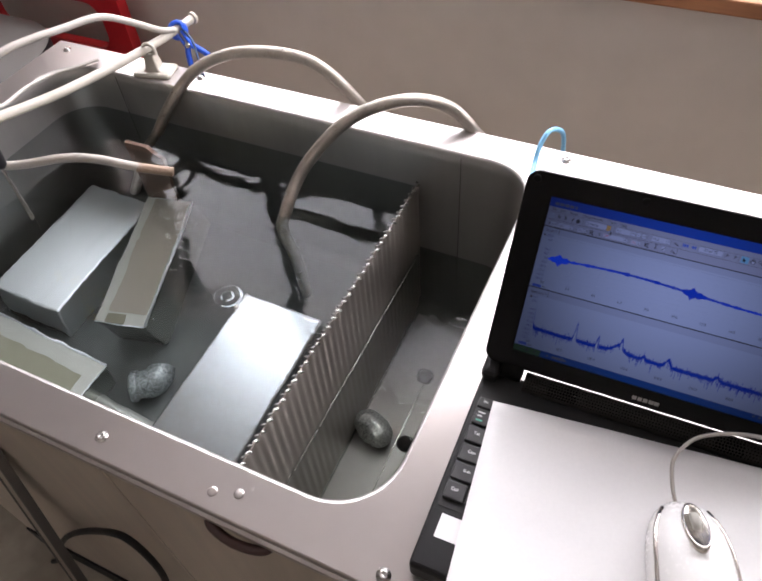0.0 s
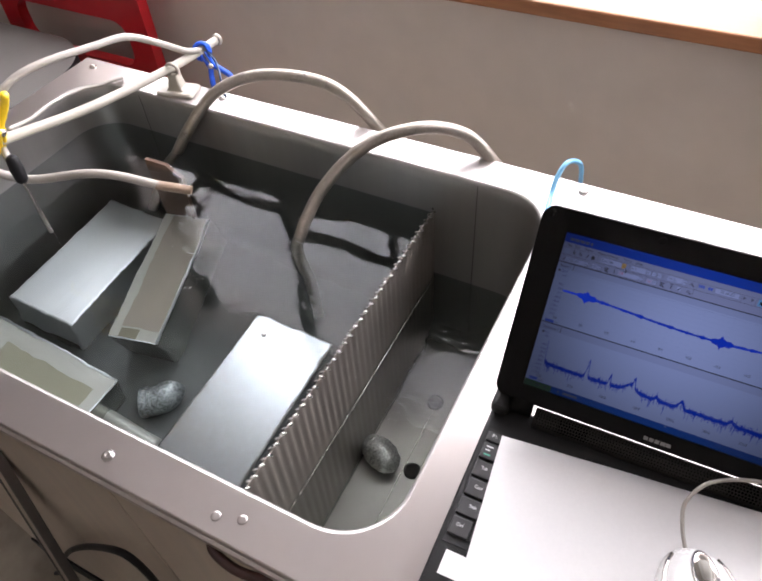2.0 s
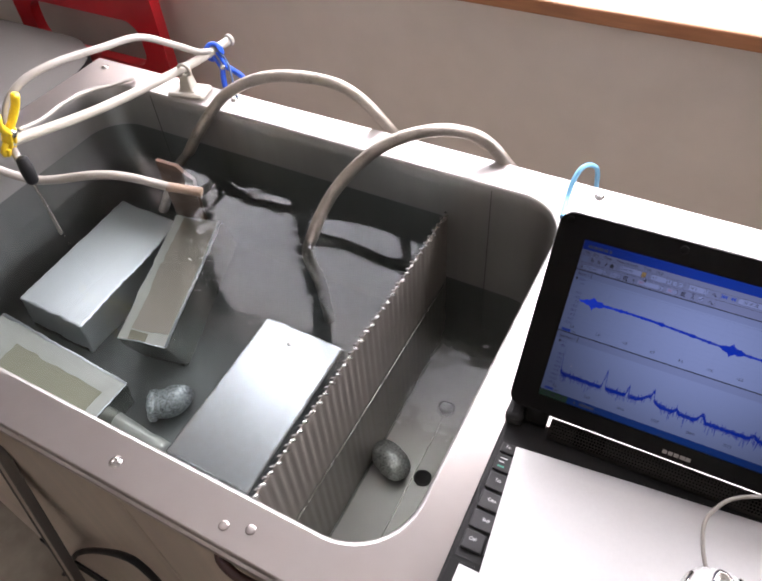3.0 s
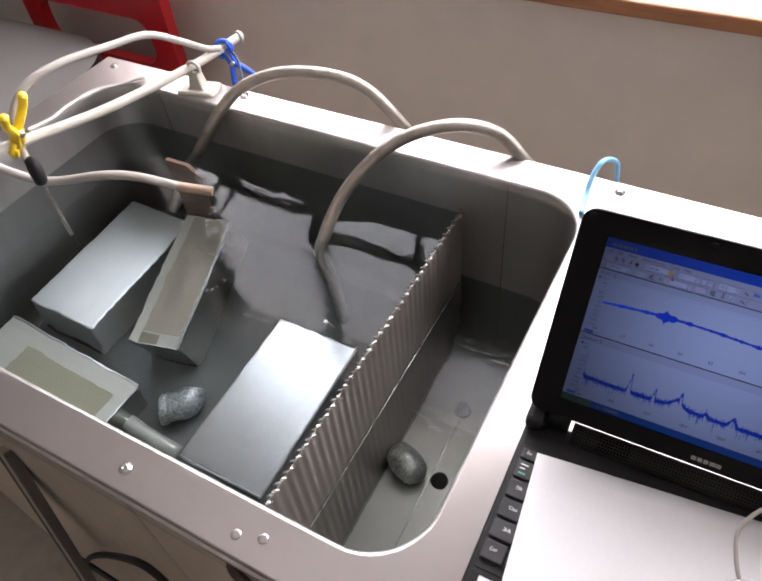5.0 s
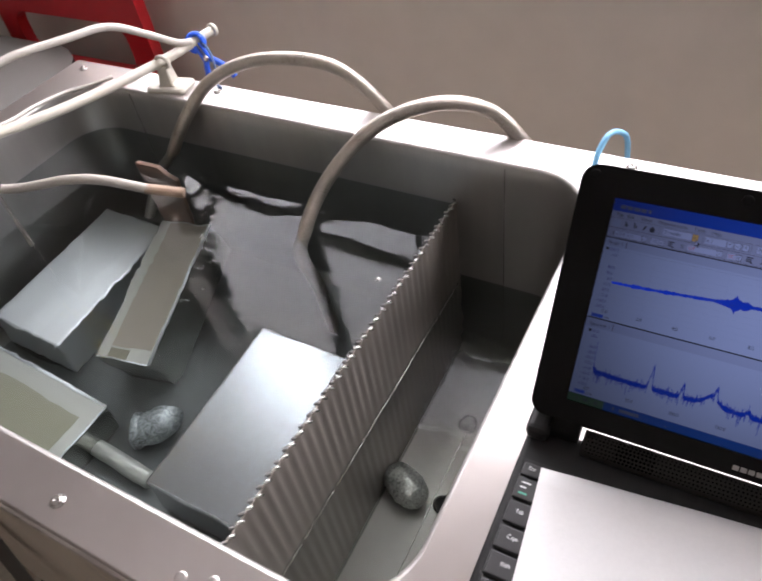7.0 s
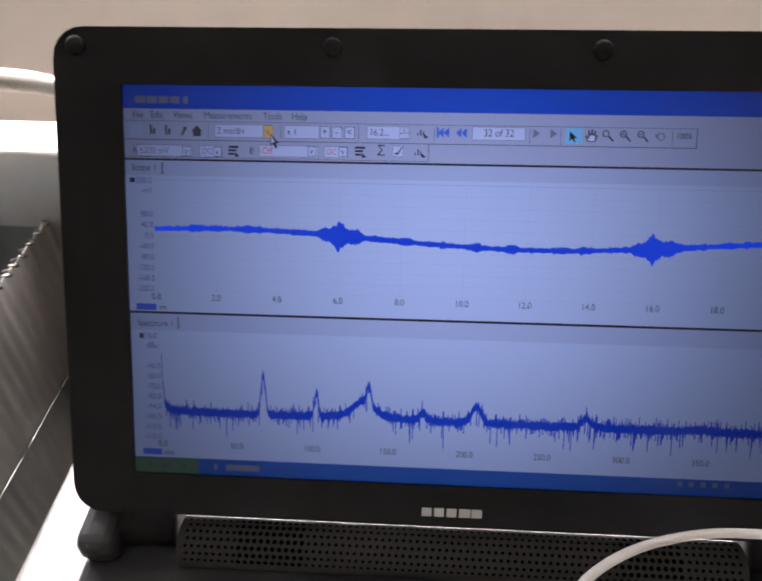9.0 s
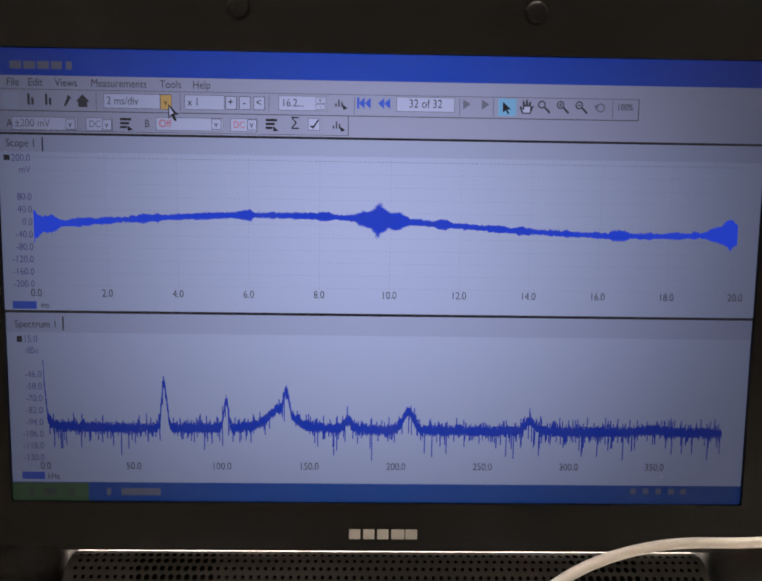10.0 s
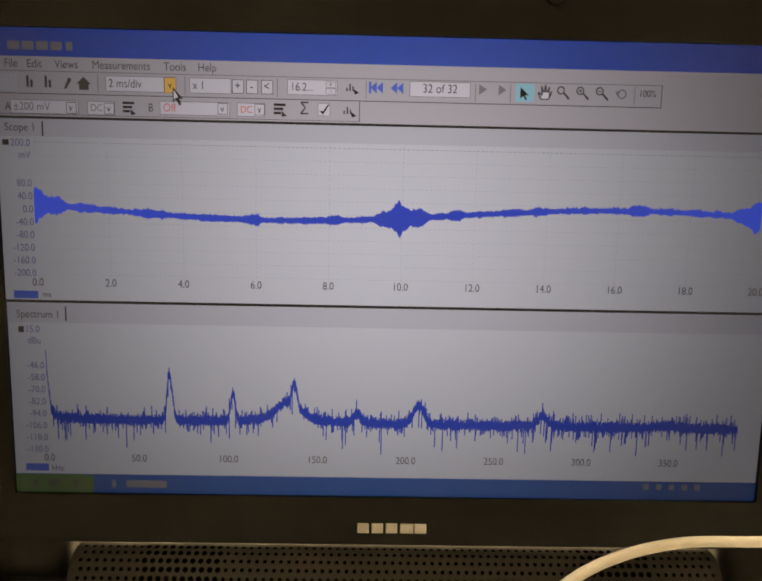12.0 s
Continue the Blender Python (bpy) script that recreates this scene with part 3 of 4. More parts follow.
def build_pipe():
    pipe = thing("plastic_pipe", pose(0, 0, 0), "ivory plastic pipe held over the tank by a clip", "pipe")
    a, b = Vector((-0.750, 0.418, 0.835)), Vector((-0.812, -0.02, 0.886))
    part("tube", tube([a, (-0.763, 0.33, 0.834), (-0.786, 0.19, 0.844), (-0.804, 0.085, 0.861), b], 0.0064, 8, 18), IVORY, pipe, "", True)
    d = (a - b).normalized().to_track_quat("Z", "Y").to_matrix().to_4x4()
    part("end_cap", lathe([(0.0078, -0.003), (0.0092, -0.002), (0.0092, 0.002), (0.0078, 0.004)], 20, Matrix.Translation(a) @ d), IVORY, pipe, "flanged end cap", True)
    clip = thing("pipe_clip", pose(-0.757, 0.318, RIM, 0, 0, 12), "ivory plastic pipe clip standing on the rim", "pipe clip")
    bm = bmesh.new()
    loft([[(x, y, z) for x, y in round_rect(-0.030 + d, 0.030 - d, -0.018 + d, 0.018 - d, 0.006, 4)] for d, z in ((0, 0.0005), (0, 0.004), (0.002, 0.006))][::1], bm)
    for f in bm.faces:
        f.normal_flip()
    part("foot", bm, IVORY, clip)
    bm = loft([[(x, y, z) for x, y in round_rect(-w, w, -v, v, 0.0025, 3)][::-1] for w, v, z in ((0.0150, 0.0105, 0.0055), (0.0105, 0.0092, 0.010), (0.0085, 0.0082, 0.022), (0.0078, 0.0075, 0.030))][::-1])
    bmesh.ops.recalc_face_normals(bm, faces=bm.faces)
    part("stem", bm, IVORY, clip)
    part("ring", tube([(0.0092 * math.cos(t), 0, 0.0355 + 0.0092 * math.sin(t)) for t in [radians(-120 + 300 * i / 14) for i in range(15)]], 0.0028, 1, 10), IVORY, clip, "", True)

    spring_clamp("spring_clamp", Matrix(((0, -0.5, 0.866, -0.754), (1, 0, 0, 0.383), (0, 0.866, 0.5, 0.8345), (0, 0, 0, 1))) @ pose(0, -0.026, 0, 0, 35), BLUE_PLASTIC, "blue plastic spring clamp gripping the pipe's end", 1.0)
    spring_clamp("spring_clamp", Matrix(((0, -0.5, -0.866, -0.806), (1, 0, 0, 0.055), (0, -0.866, 0.5, 0.865), (0, 0, 0, 1))) @ pose(0, -0.026, 0, 0, 75), YELLOW_PLASTIC, "yellow plastic spring clamp gripping the pipe", 1.12)

    cable = thing("white_cable", pose(0, 0, 0), "white sensor cable looping between the two clamps", "cable", "cables")
    part("sheath", tube([(-0.752, 0.375, 0.838), (-0.759, 0.355, 0.846), (-0.768, 0.319, 0.874), (-0.778, 0.275, 0.903), (-0.791, 0.221, 0.912), (-0.806, 0.157, 0.920), (-0.818, 0.112, 0.915), (-0.825, 0.082, 0.893), (-0.822, 0.066, 0.86), (-0.80, 0.052, 0.845)], 0.0048, 10, 14), WHITE_CABLE, cable, "", True)
    thin = thing("thin_cable", pose(0, 0, 0), "thin white cable lying on the rim below the pipe", "cable", "cables")
    part("sheath", tube([(-0.86, 0.31, 0.8045), (-0.882, 0.276, 0.8045), (-0.898, 0.25, 0.806), (-0.895, 0.20, 0.815), (-0.86, 0.14, 0.835), (-0.825, 0.085, 0.862)], 0.0028, 8, 10), WHITE_CABLE, thin, "", True)
    hyd = thing("hydrophone", pose(0, 0, 0), "thin hydrophone probe with a black plug hanging in the water", "hydrophone")
    part("plug", lathe([(0.0035, -0.018), (0.0075, -0.0145), (0.0088, 0), (0.008, 0.0155), (0.005, 0.020)], 18, look((-0.793, 0.052, 0.833), (-0.803, 0.060, 0.90))), BLACK_RUBBER, hyd, "glossy black rubber plug", True)
    part("rod", tube([(-0.792, 0.05, 0.815), (-0.790, 0.049, 0.785), (-0.789, 0.0485, 0.755), (-0.788, 0.048, 0.7275)], 0.0019, 6, 10, lambda i, k: 1 if i < 10 else 1.55), CHROME, hyd, "thin steel rod", True)
    dark = thing("thin_cable", pose(0, 0, 0), "thin dark blue cable hanging from the clamp to the rim", "cable", "cables")
    part("sheath", tube([(-0.742, 0.385, 0.832), (-0.72, 0.372, 0.826), (-0.70, 0.352, 0.812), (-0.69, 0.338, 0.8025), (-0.68, 0.333, 0.8025)], 0.0018, 8, 8), mat("dark_blue_cable", (0.02, 0.05, 0.12), 0.4), dark, "", True)
    blue = thing("network_cable", pose(0, 0, 0), "pale blue cable looping up behind the laptop over the rim", "cable", "cables")
    part("sheath", tube([(-0.172, 0.27, 0.8035), (-0.176, 0.300, 0.806), (-0.176, 0.316, 0.820), (-0.171, 0.332, 0.831), (-0.163, 0.352, 0.822), (-0.158, 0.367, 0.800), (-0.155, 0.375, 0.74)], 0.003, 8, 10), BLUE_CABLE, blue, "", True)


def build_immersed():
    board = thing("brown_board", pose(-0.735, 0.222, 0.70), "brown board standing half under water at the hose end", "board")
    bm = bmesh.new()
    vs = [[bm.verts.new((x, y, z)) for x, z in ((-0.030, 0.040), (0.010, 0.041), (0.036, 0.020), (0.030, -0.27), (-0.022, -0.27))] for y in (-0.003, 0.003)]
    bm.faces.new(vs[0])
    bm.faces.new(vs[1][::-1])
    for i in range(5):
        bm.faces.new((vs[0][(i + 1) % 5], vs[0][i], vs[1][i], vs[1][(i + 1) % 5]))
    bmesh.ops.recalc_face_normals(bm, faces=bm.faces)
    part("sheet", bm, BROWN_BOARD, board)
    mott = mat("mottled_grey_fitting", (0.36, 0.39, 0.39), 0.4, 0.4, 1.0, 45, 0.3, 300)
    elbow = thing("pipe_elbow", pose(-0.600, -0.029, BOTTOM, 0, 0, 35), "mottled grey pipe elbow on the tank's bottom", "pipe fitting")
    part("bend", tube([(-0.026, 0, 0.026), (-0.014, 0, 0.028), (0.002, 0.002, 0.029), (0.010, 0.010, 0.029), (0.012, 0.020, 0.029)], 0.0225, 8, 20, lambda i, k: 1 - 0.12 * abs(i / 16 - 1)), mott, elbow, "", True)
    part("collar", lathe([(0.020, -0.004), (0.0235, -0.002), (0.0235, 0.006), (0.020, 0.008)], 22, pose(-0.026, 0, 0.027, 0, 90)), mott, elbow, "thick round collar", True)
    part("bore", lathe([(0.010, 0), (0.010, 0.002)], 16, pose(-0.0315, -0.004, 0.031, 0, 90)), DARK, elbow, "dark open bore", True)
    stripe = thing("suction_strainer", pose(-0.297, 0.053, BOTTOM, 0, 0, -25), "ribbed oval metal strainer on the small chamber's bottom", "strainer")
    part("body", lathe([(0.008, -0.030), (0.016, -0.024), (0.021, -0.009), (0.021, 0.009), (0.016, 0.024), (0.008, 0.030)], 22, pose(0, 0, 0.021, 0, 90)), MOTTLED_STEEL, stripe, "", True)
    for x, r in ((-0.018, 0.019), (-0.006, 0.0218), (0.006, 0.0218), (0.018, 0.019)):
        part("rib", lathe([(r - 0.003, -0.0025), (r + 0.0002, 0), (r - 0.003, 0.0025)], 22, pose(x, 0, 0.021, 0, 90)), MOTTLED_STEEL, stripe, "", True)
    tubeob = thing("drain_pipe", pose(0, 0, 0), "short pale pipe lying on the bottom by the front wall", "pipe")
    part("tube", tube([(-0.70, -0.078, BOTTOM + 0.013), (-0.63, -0.083, BOTTOM + 0.013), (-0.566, -0.086, BOTTOM + 0.013)], 0.011, 6, 14), TRAY_STEEL, tubeob, "", True)


# ---- laptop ----
SW, SH, TILT = 0.2226, 0.1332, 33.82


def text_mesh(body, size, parent, material, m, align="CENTER", name="lettering"):
    cu = bpy.data.curves.new(name, "FONT")
    cu.body, cu.size, cu.align_x, cu.align_y = body, size * 0.94, align, "CENTER"
    tmp = new("lettering_curve", cu)
    me = bpy.data.meshes.new_from_object(tmp.evaluated_get(bpy.context.evaluated_depsgraph_get()))
    bpy.data.objects.remove(tmp)
    bpy.data.curves.remove(cu)
    me.materials.clear()
    me.materials.append(material)
    me.transform(m @ Matrix.Diagonal((0.86, 1, 1, 1)))
    ob = new(name, me)
    ob.parent = parent
    return ob


def sx(px):
    return (px / 1024 - 0.5) * SW


def sy(py):
    return (1 - py / 600) * SH


def frame_mesh(o, i, z0, z1):
    """A flat frame between two rounded rectangles (x0, x1, y0, y1, r)."""
    bm = bmesh.new()
    a, b = round_rect(*o, 5), round_rect(*i, 5)
    loft([[(x, y, z0) for x, y in a], [(x, y, z1) for x, y in a], [(x, y, z1) for x, y in b], [(x, y, z0) for x, y in b]], bm, False)
    bmesh.ops.recalc_face_normals(bm, faces=bm.faces)
    return bm


SCREEN = {}


def paint_falloff(m):
    """Paints the viewing-angle falloff into the emission: strongest near the panel's middle."""
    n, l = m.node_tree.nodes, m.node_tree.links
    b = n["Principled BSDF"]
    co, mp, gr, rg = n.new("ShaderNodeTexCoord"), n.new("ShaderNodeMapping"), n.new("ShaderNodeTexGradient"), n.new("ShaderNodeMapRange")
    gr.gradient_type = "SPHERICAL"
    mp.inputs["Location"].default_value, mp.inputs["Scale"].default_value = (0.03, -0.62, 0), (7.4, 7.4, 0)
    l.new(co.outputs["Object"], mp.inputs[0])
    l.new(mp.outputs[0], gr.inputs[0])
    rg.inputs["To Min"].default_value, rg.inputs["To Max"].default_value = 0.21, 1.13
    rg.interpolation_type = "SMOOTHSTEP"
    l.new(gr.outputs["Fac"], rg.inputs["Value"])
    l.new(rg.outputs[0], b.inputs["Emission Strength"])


def screen_paint():
    k = 0.82
    for name, c in (("page", (0.150, 0.195, 0.380)), ("bar_grey", (0.125, 0.150, 0.290)), ("field", (0.175, 0.215, 0.420)), ("title", (0.002, 0.026, 0.26)), ("task", (0.002, 0.032, 0.19)), ("start", (0.020, 0.055, 0.035)),
                    ("trace", (0.002, 0.026, 0.40)), ("spectrum", (0.001, 0.020, 0.28)), ("ink", (0.006, 0.007, 0.012)), ("ink_grey", (0.022, 0.026, 0.045)), ("ink_pale", (0.060, 0.072, 0.135)), ("ink_blue", (0.042, 0.05, 0.20)), ("grid", (0.115, 0.15, 0.30)), ("red_ink", (0.22, 0.05, 0.08)), ("yellow", (0.24, 0.17, 0.085)), ("cyan", (0.07, 0.20, 0.42)), ("white", (0.20, 0.24, 0.46)), ("icon_blue", (0.015, 0.05, 0.36)), ("tab", (0.130, 0.166, 0.328))):
        SCREEN[name] = glow("screen_" + name, c, k)
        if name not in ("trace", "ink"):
            paint_falloff(SCREEN[name])


def build_laptop():
    screen_paint()
    lap = thing("laptop", pose(0, 0, RIM, 0, 0, 1.33), "small black laptop open on the tank's rim, measuring program on screen", "laptop")
    # base
    base = part("base", box(-0.1315, 0.1315, -0.192, -0.0075, 0.0015, 0.0255, 0.004, 3), BASE_GREY, lap)
    part("palm_rest", box(-0.1290, 0.1290, -0.1890, -0.1445, 0.0253, 0.0258, 0.0003), BASE_GREY, lap, "smooth dark palm rest")
    for x in (-0.11, 0.11):
        for y in (-0.17, -0.03):
            part("foot", lathe([(0.007, 0), (0.007, 0.002)], 14, pose(x, y, 0)), BLACK_RUBBER, lap, "small rubber foot", True)
    # speaker bar along the hinge
    bar = part("speaker_bar", tube([(-0.095, -0.0125, 0.0289), (0.0, -0.0125, 0.0289), (0.101, -0.0125, 0.0289)], 0.0088, 1, 20), SPEAKER_GREY, lap, "rounded bar with rows of speaker holes", True)
    for bx0, bx1, strong in ((-0.093, -0.074, 0), (-0.074, -0.050, 1), (-0.050, 0.058, 0), (0.058, 0.080, 1), (0.080, 0.098, 0)):
        bm = bmesh.new()
        x = bx0 + 0.001
        while x < bx1:
            for row in range(7):
                a = radians(118 - row * 16)
                r = 0.0088
                n = Vector((0, -math.cos(a), math.sin(a)))
                m = Matrix.Translation((x + (0.0006 if row % 2 else 0), -0.0125 + n.y * r, 0.0289 + n.z * r)) @ n.to_track_quat("Z", "Y").to_matrix().to_4x4()
                bmesh.ops.create_circle(bm, cap_ends=True, segments=8, radius=0.00085 if strong else 0.0006, matrix=m @ Matrix.Translation((0, 0, 0.00025)))
            x += 0.0024
        tagged(part("speaker_grille", bm, HOLE_BLACK, bar), kind="stuff")
    for x0, x1 in ((-0.1163, -0.0985), (0.1045, 0.1233)):
        part("hinge", tube([(x0, -0.006, 0.033), (x1, -0.006, 0.033)], 0.0095, 1, 18), LAPTOP_BLACK, lap, "", True)
    for x0, x1 in ((-0.1325, -0.1165), (0.1235, 0.1325)):
        part("corner_cap", box(x0, x1, -0.021, 0.005, 0.024, 0.0375, 0.005, 3), BASE_GREY, lap)
    # keyboard
    part("keyboard_bed", box(-0.1265, 0.1265, -0.142, -0.036, 0.0253, 0.0259, 0.0002), DARK, lap, "recessed black keyboard bed")
    rows = ((-0.0445, 0.011, 0), (-0.0585, 0.0165, 0), (-0.0758, 0.0165, 0.004), (-0.0932, 0.0165, 0.007), (-0.1105, 0.0165, 0.010), (-0.1278, 0.0165, 0.002))
    words = ("Esc", "", "Tab", "Caps", "Shift", "Ctrl")
    for ri, (y, h, off) in enumerate(rows):
        x = -0.1255
        c = 0
        while x < 0.118:
            w = 0.0145 + off if c == 0 else 0.0158
            ob = part("key", box(0, w, -h / 2 + 0.0006, h / 2 - 0.0006, 0, 0.0028, 0.0011), KEY_BLACK, lap)
            ob.location = (x, y, 0.0259)
            if c == 0 and words[ri]:
                text_mesh(words[ri], 0.0042, ob, PRINT_WHITE, pose(w / 2 - 0.001, 0.001, 0.00285))
            elif c < 2:
                for k in range(2):
                    part("print", box(0.003, 0.003 + 0.006 - 0.002 * k, 0.0034 - 0.0034 * k, 0.0044 - 0.0034 * k, 0.0028, 0.00285), PRINT_WHITE, ob)
                if ri == 1 and c == 0:
                    part("print", box(0.003, 0.0085, -0.0044, -0.0030, 0.0028, 0.00285), KEY_GREEN, ob, "small green print")
            x += w + 0.0013
            c += 1
    part("sticker", box(-0.121, -0.103, -0.166, -0.147, 0.0258, 0.0260), PAPER, lap, "white paper sticker on the palm rest")

    # lid: shell, bezel, display
    D = pose(0, 0, 0.0531, 90 - TILT)
    def onlid(name, bm, material, label="", smooth=False):
        ob = part(name, bm, material, lap, label, smooth)
        ob.matrix_local = D
        return ob
    ox0, ox1, oy0, oy1 = -0.1335, 0.1335, -0.0150, SH + 0.0178
    bm = bmesh.new()
    loft([[(x, y, z) for x, y in round_rect(ox0 + d, ox1 - d, oy0 + d, oy1 - d, 0.010, 5)] for d, z in ((0, -0.0012), (0, -0.008), (0.003, -0.0115), (0.008, -0.013))], bm)
    onlid("lid_shell", bm, LAPTOP_BLACK, "", True)
    onlid("bezel", frame_mesh((ox0, ox1, oy0, oy1, 0.010), (-SW / 2, SW / 2, 0.0, SH, 0.0008), -0.0012, 0.0008), LAPTOP_BLACK, "wide matt black screen surround")
    for x in (sx(-66), sx(319), sx(707), sx(1090)):
        onlid("bumper", lathe([(0.0032, 0.0007), (0.0032, 0.0016), (0.0022, 0.0021)], 16, pose(x, sy(-53), 0)), LAPTOP_BLACK, "round rubber bumper", True)
    # maker's mark as plain bars
    for i, w in enumerate((0.0034, 0.0034, 0.0034, 0.0040, 0.0036)):
        x = sx(468) + 0.0002 + i * 0.0043
        onlid("emblem_bar", box(x, x + w, sy(650), sy(636), 0.0008, 0.0011, 0.0002), EMBLEM_GREY, "small plain grey emblem bar")
    disp = onlid("display", box(-SW / 2 - 0.003, SW / 2 + 0.003, -0.003, SH + 0.003, -0.0011, -0.0007), SCREEN["page"], "lit screen showing a wave trace above a spectrum")

    layer = lambda k: -0.0007 + 0.00006 * k

    def rect(name, x0, y0, x1, y1, paint, k, label=""):
        return part(name, box(sx(x0), sx(x1), sy(y1), sy(y0), layer(k) - 0.00004, layer(k)), SCREEN[paint], disp, label)

    def word(body, x, y, size, paint, k=4, align="LEFT"):
        text_mesh(body, size * SH / 600 * 1.25, disp, SCREEN[paint], pose(sx(x), sy(y), layer(k)), align)

    rect("title_bar", -6, -4, 1030, 34, "title", 1, "blue title bar")
    for x0, x1 in ((19, 34), (37, 52), (55, 70), (73, 87), (92, 100)):
        rect("title_mark", x0, 16, x1, 26, "ink_pale", 2)
    rect("tool_area", -6, 34, 1030, 106, "bar_grey", 1, "grey menu and tool area")
    for body, x in (("File", 14), ("Edit", 42), ("Views", 77), ("Measurements", 124), ("Tools", 214), ("Help", 257)):
        word(body, x, 43, 12, "ink_grey")
    rect("tool_rule", -6, 51, 850, 52, "ink_pale", 2)
    rect("tool_rule", -6, 78, 850, 79, "ink_grey", 2)
    rect("tool_rule", 850, 51, 851, 79, "ink_grey", 2)
    rect("tool_rule", -6, 103.4, 462, 104, "ink_grey", 2)
    rect("tool_rule", 462, 79, 463, 104, "ink_grey", 2)

    def field(x0, y0, x1, y1, body="", paint="ink_grey", size=12, k=2, edge="ink_pale"):
        rect("field_edge", x0, y0, x1, y1, edge, k)
        rect("field", x0 + 0.8, y0 + 0.8, x1 - 0.8, y1 - 0.8, "field", k + 1)
        if body:
            word(body, x0 + 4, (y0 + y1) / 2, size, paint, 4)

    field(140, 55, 229, 74, "2 ms/div")
    field(246, 55, 299, 74, "x 1")
    for x, c in ((307, "+"), (325, "-"), (344, "<")):
        field(x - 7, 56, x + 8, 73, edge="ink_grey")
        word(c, x, 64, 13, "ink", 4, "CENTER")
    field(370, 54, 434, 73, "16.2...")
    field(419, 56, 432, 63.5, k=4)
    field(419, 64, 432, 71.5, k=4)
    word("+", 425.5, 60, 8, "ink_grey", 6, "CENTER")
    word("-", 425.5, 67, 8, "ink_grey", 6, "CENTER")
    field(526, 53, 604, 72)
    word("32 of 32", 565, 62, 13, "ink_grey", 4, "CENTER")
    rect("button_edge", 214, 55.4, 229.4, 74.4, "ink_grey", 4)
    rect("drop_button", 215, 56, 229, 74, "yellow", 5, "yellow drop-down button")
    word("v", 221.5, 65, 11, "ink", 6, "CENTER")
    word("100%", 832, 62, 10, "ink", 4, "CENTER")
    rect("tool_button", 662, 53, 686, 75, "cyan", 3, "highlighted pale blue tool button")
    rect("tool_button", 8, 55, 28, 76, "tab", 3, "pale grey tool button")
    for x in (357, 470, 610, 655, 815, 130, 240):
        rect("tool_rule", x, 54, x + 1, 76, "ink_pale", 3)

    def glyph(points, paint, k=5, name="icon"):
        bm = bmesh.new()
        bm.faces.new([bm.verts.new((sx(x), sy(y), layer(k))) for x, y in points][::-1])
        bm.normal_update()
        for f in bm.faces:
            if f.normal.z < 0:
                f.normal_flip()
        return part(name, bm, SCREEN[paint], disp)

    def ring_glyph(cx, cy, r, w, paint, k=5):
        bm = bmesh.new()
        loops = [[bm.verts.new((sx(cx + q * math.cos(a)), sy(cy - q * math.sin(a)), layer(k))) for a in [2 * math.pi * i / 16 for i in range(16)]] for q in (r, r - w)]
        for i in range(16):
            bm.faces.new((loops[0][i], loops[0][(i + 1) % 16], loops[1][(i + 1) % 16], loops[1][i]))
        part("icon", bm, SCREEN[paint], disp)

    # open hand, three magnifying glasses, and a pale round arrow
    glyph([(694, 72), (690, 64), (692, 62), (695, 66), (694, 56), (696, 55), (698, 62), (699, 54), (701, 54), (702, 62), (704, 56), (706, 57), (705, 64), (708, 61), (709, 63), (705, 72)], "ink_grey")
    glyph([(695.5, 70.5), (693, 66), (696, 68), (697, 63), (704, 63), (704.5, 66), (704, 70.5)], "white", 6)
    for x in (723, 748, 773):
        ring_glyph(x - 3, 60, 5.2, 1.7, "ink_grey")
        glyph([(x, 64), (x + 2, 62.5), (x + 9, 69.5), (x + 7, 71.5)], "ink_grey")
    rect("icon", 743, 59.4, 747, 60.8, "ink_grey", 5)
    rect("icon", 744.3, 58, 745.7, 62, "ink_grey", 5)
    rect("icon", 768, 59.4, 772, 60.8, "ink_grey", 5)
    ring_glyph(799, 63, 6, 1.8, "ink_pale")
    glyph([(790, 60), (797, 59), (793, 66)], "ink_pale")
    glyph([(668, 57), (668, 71), (672, 68), (675, 73), (677, 72), (674, 67), (679, 67)], "ink")
    for x0 in (484, 510):
        for d in (0, 8):
            glyph([(x0 - 8 + d, 62), (x0 + d, 55), (x0 + d, 69)], "icon_blue")
    rect("icon", 474, 55, 477, 69, "icon_blue", 5)
    for x0 in (619, 644):
        glyph([(x0 + 6, 61), (x0 - 4, 55), (x0 - 4, 68)], "ink_pale")
    for x, y in ((169, 93), (361, 91)):
        for k in range(3):
            rect("icon", x - 8, y - 7 + 5 * k, x + 7 - 3 * k, y - 4 + 5 * k, "ink", 5)
        glyph([(x + 2, y + 2), (x + 9, y + 8), (x + 2, y + 9)], "ink")
    for x, y in ((453, 62), (450, 90)):
        for k, h in enumerate((4, 9, 6)):
            rect("icon", x - 8 + 4 * k, y + 5 - h, x - 6 + 4 * k, y + 5, "ink_grey", 5)
        glyph([(x + 1, y + 2), (x + 9, y + 7), (x + 3, y + 9)], "ink")
    for x in (43, 66):
        rect("icon", x - 2, 57, x + 1, 71, "ink_grey", 5)
        rect("icon", x + 3, 62, x + 6, 71, "ink_grey", 5)
    glyph([(88, 72), (94, 58), (98, 61), (91, 72)], "ink_grey")
    glyph([(104, 66), (113, 57), (122, 66), (119, 66), (119, 73), (107, 73), (107, 66)], "ink_grey")
    word("A", 12, 95, 12, "ink_grey")
    field(19, 86, 105, 103, "\u00b1200 mV", "ink_pale")
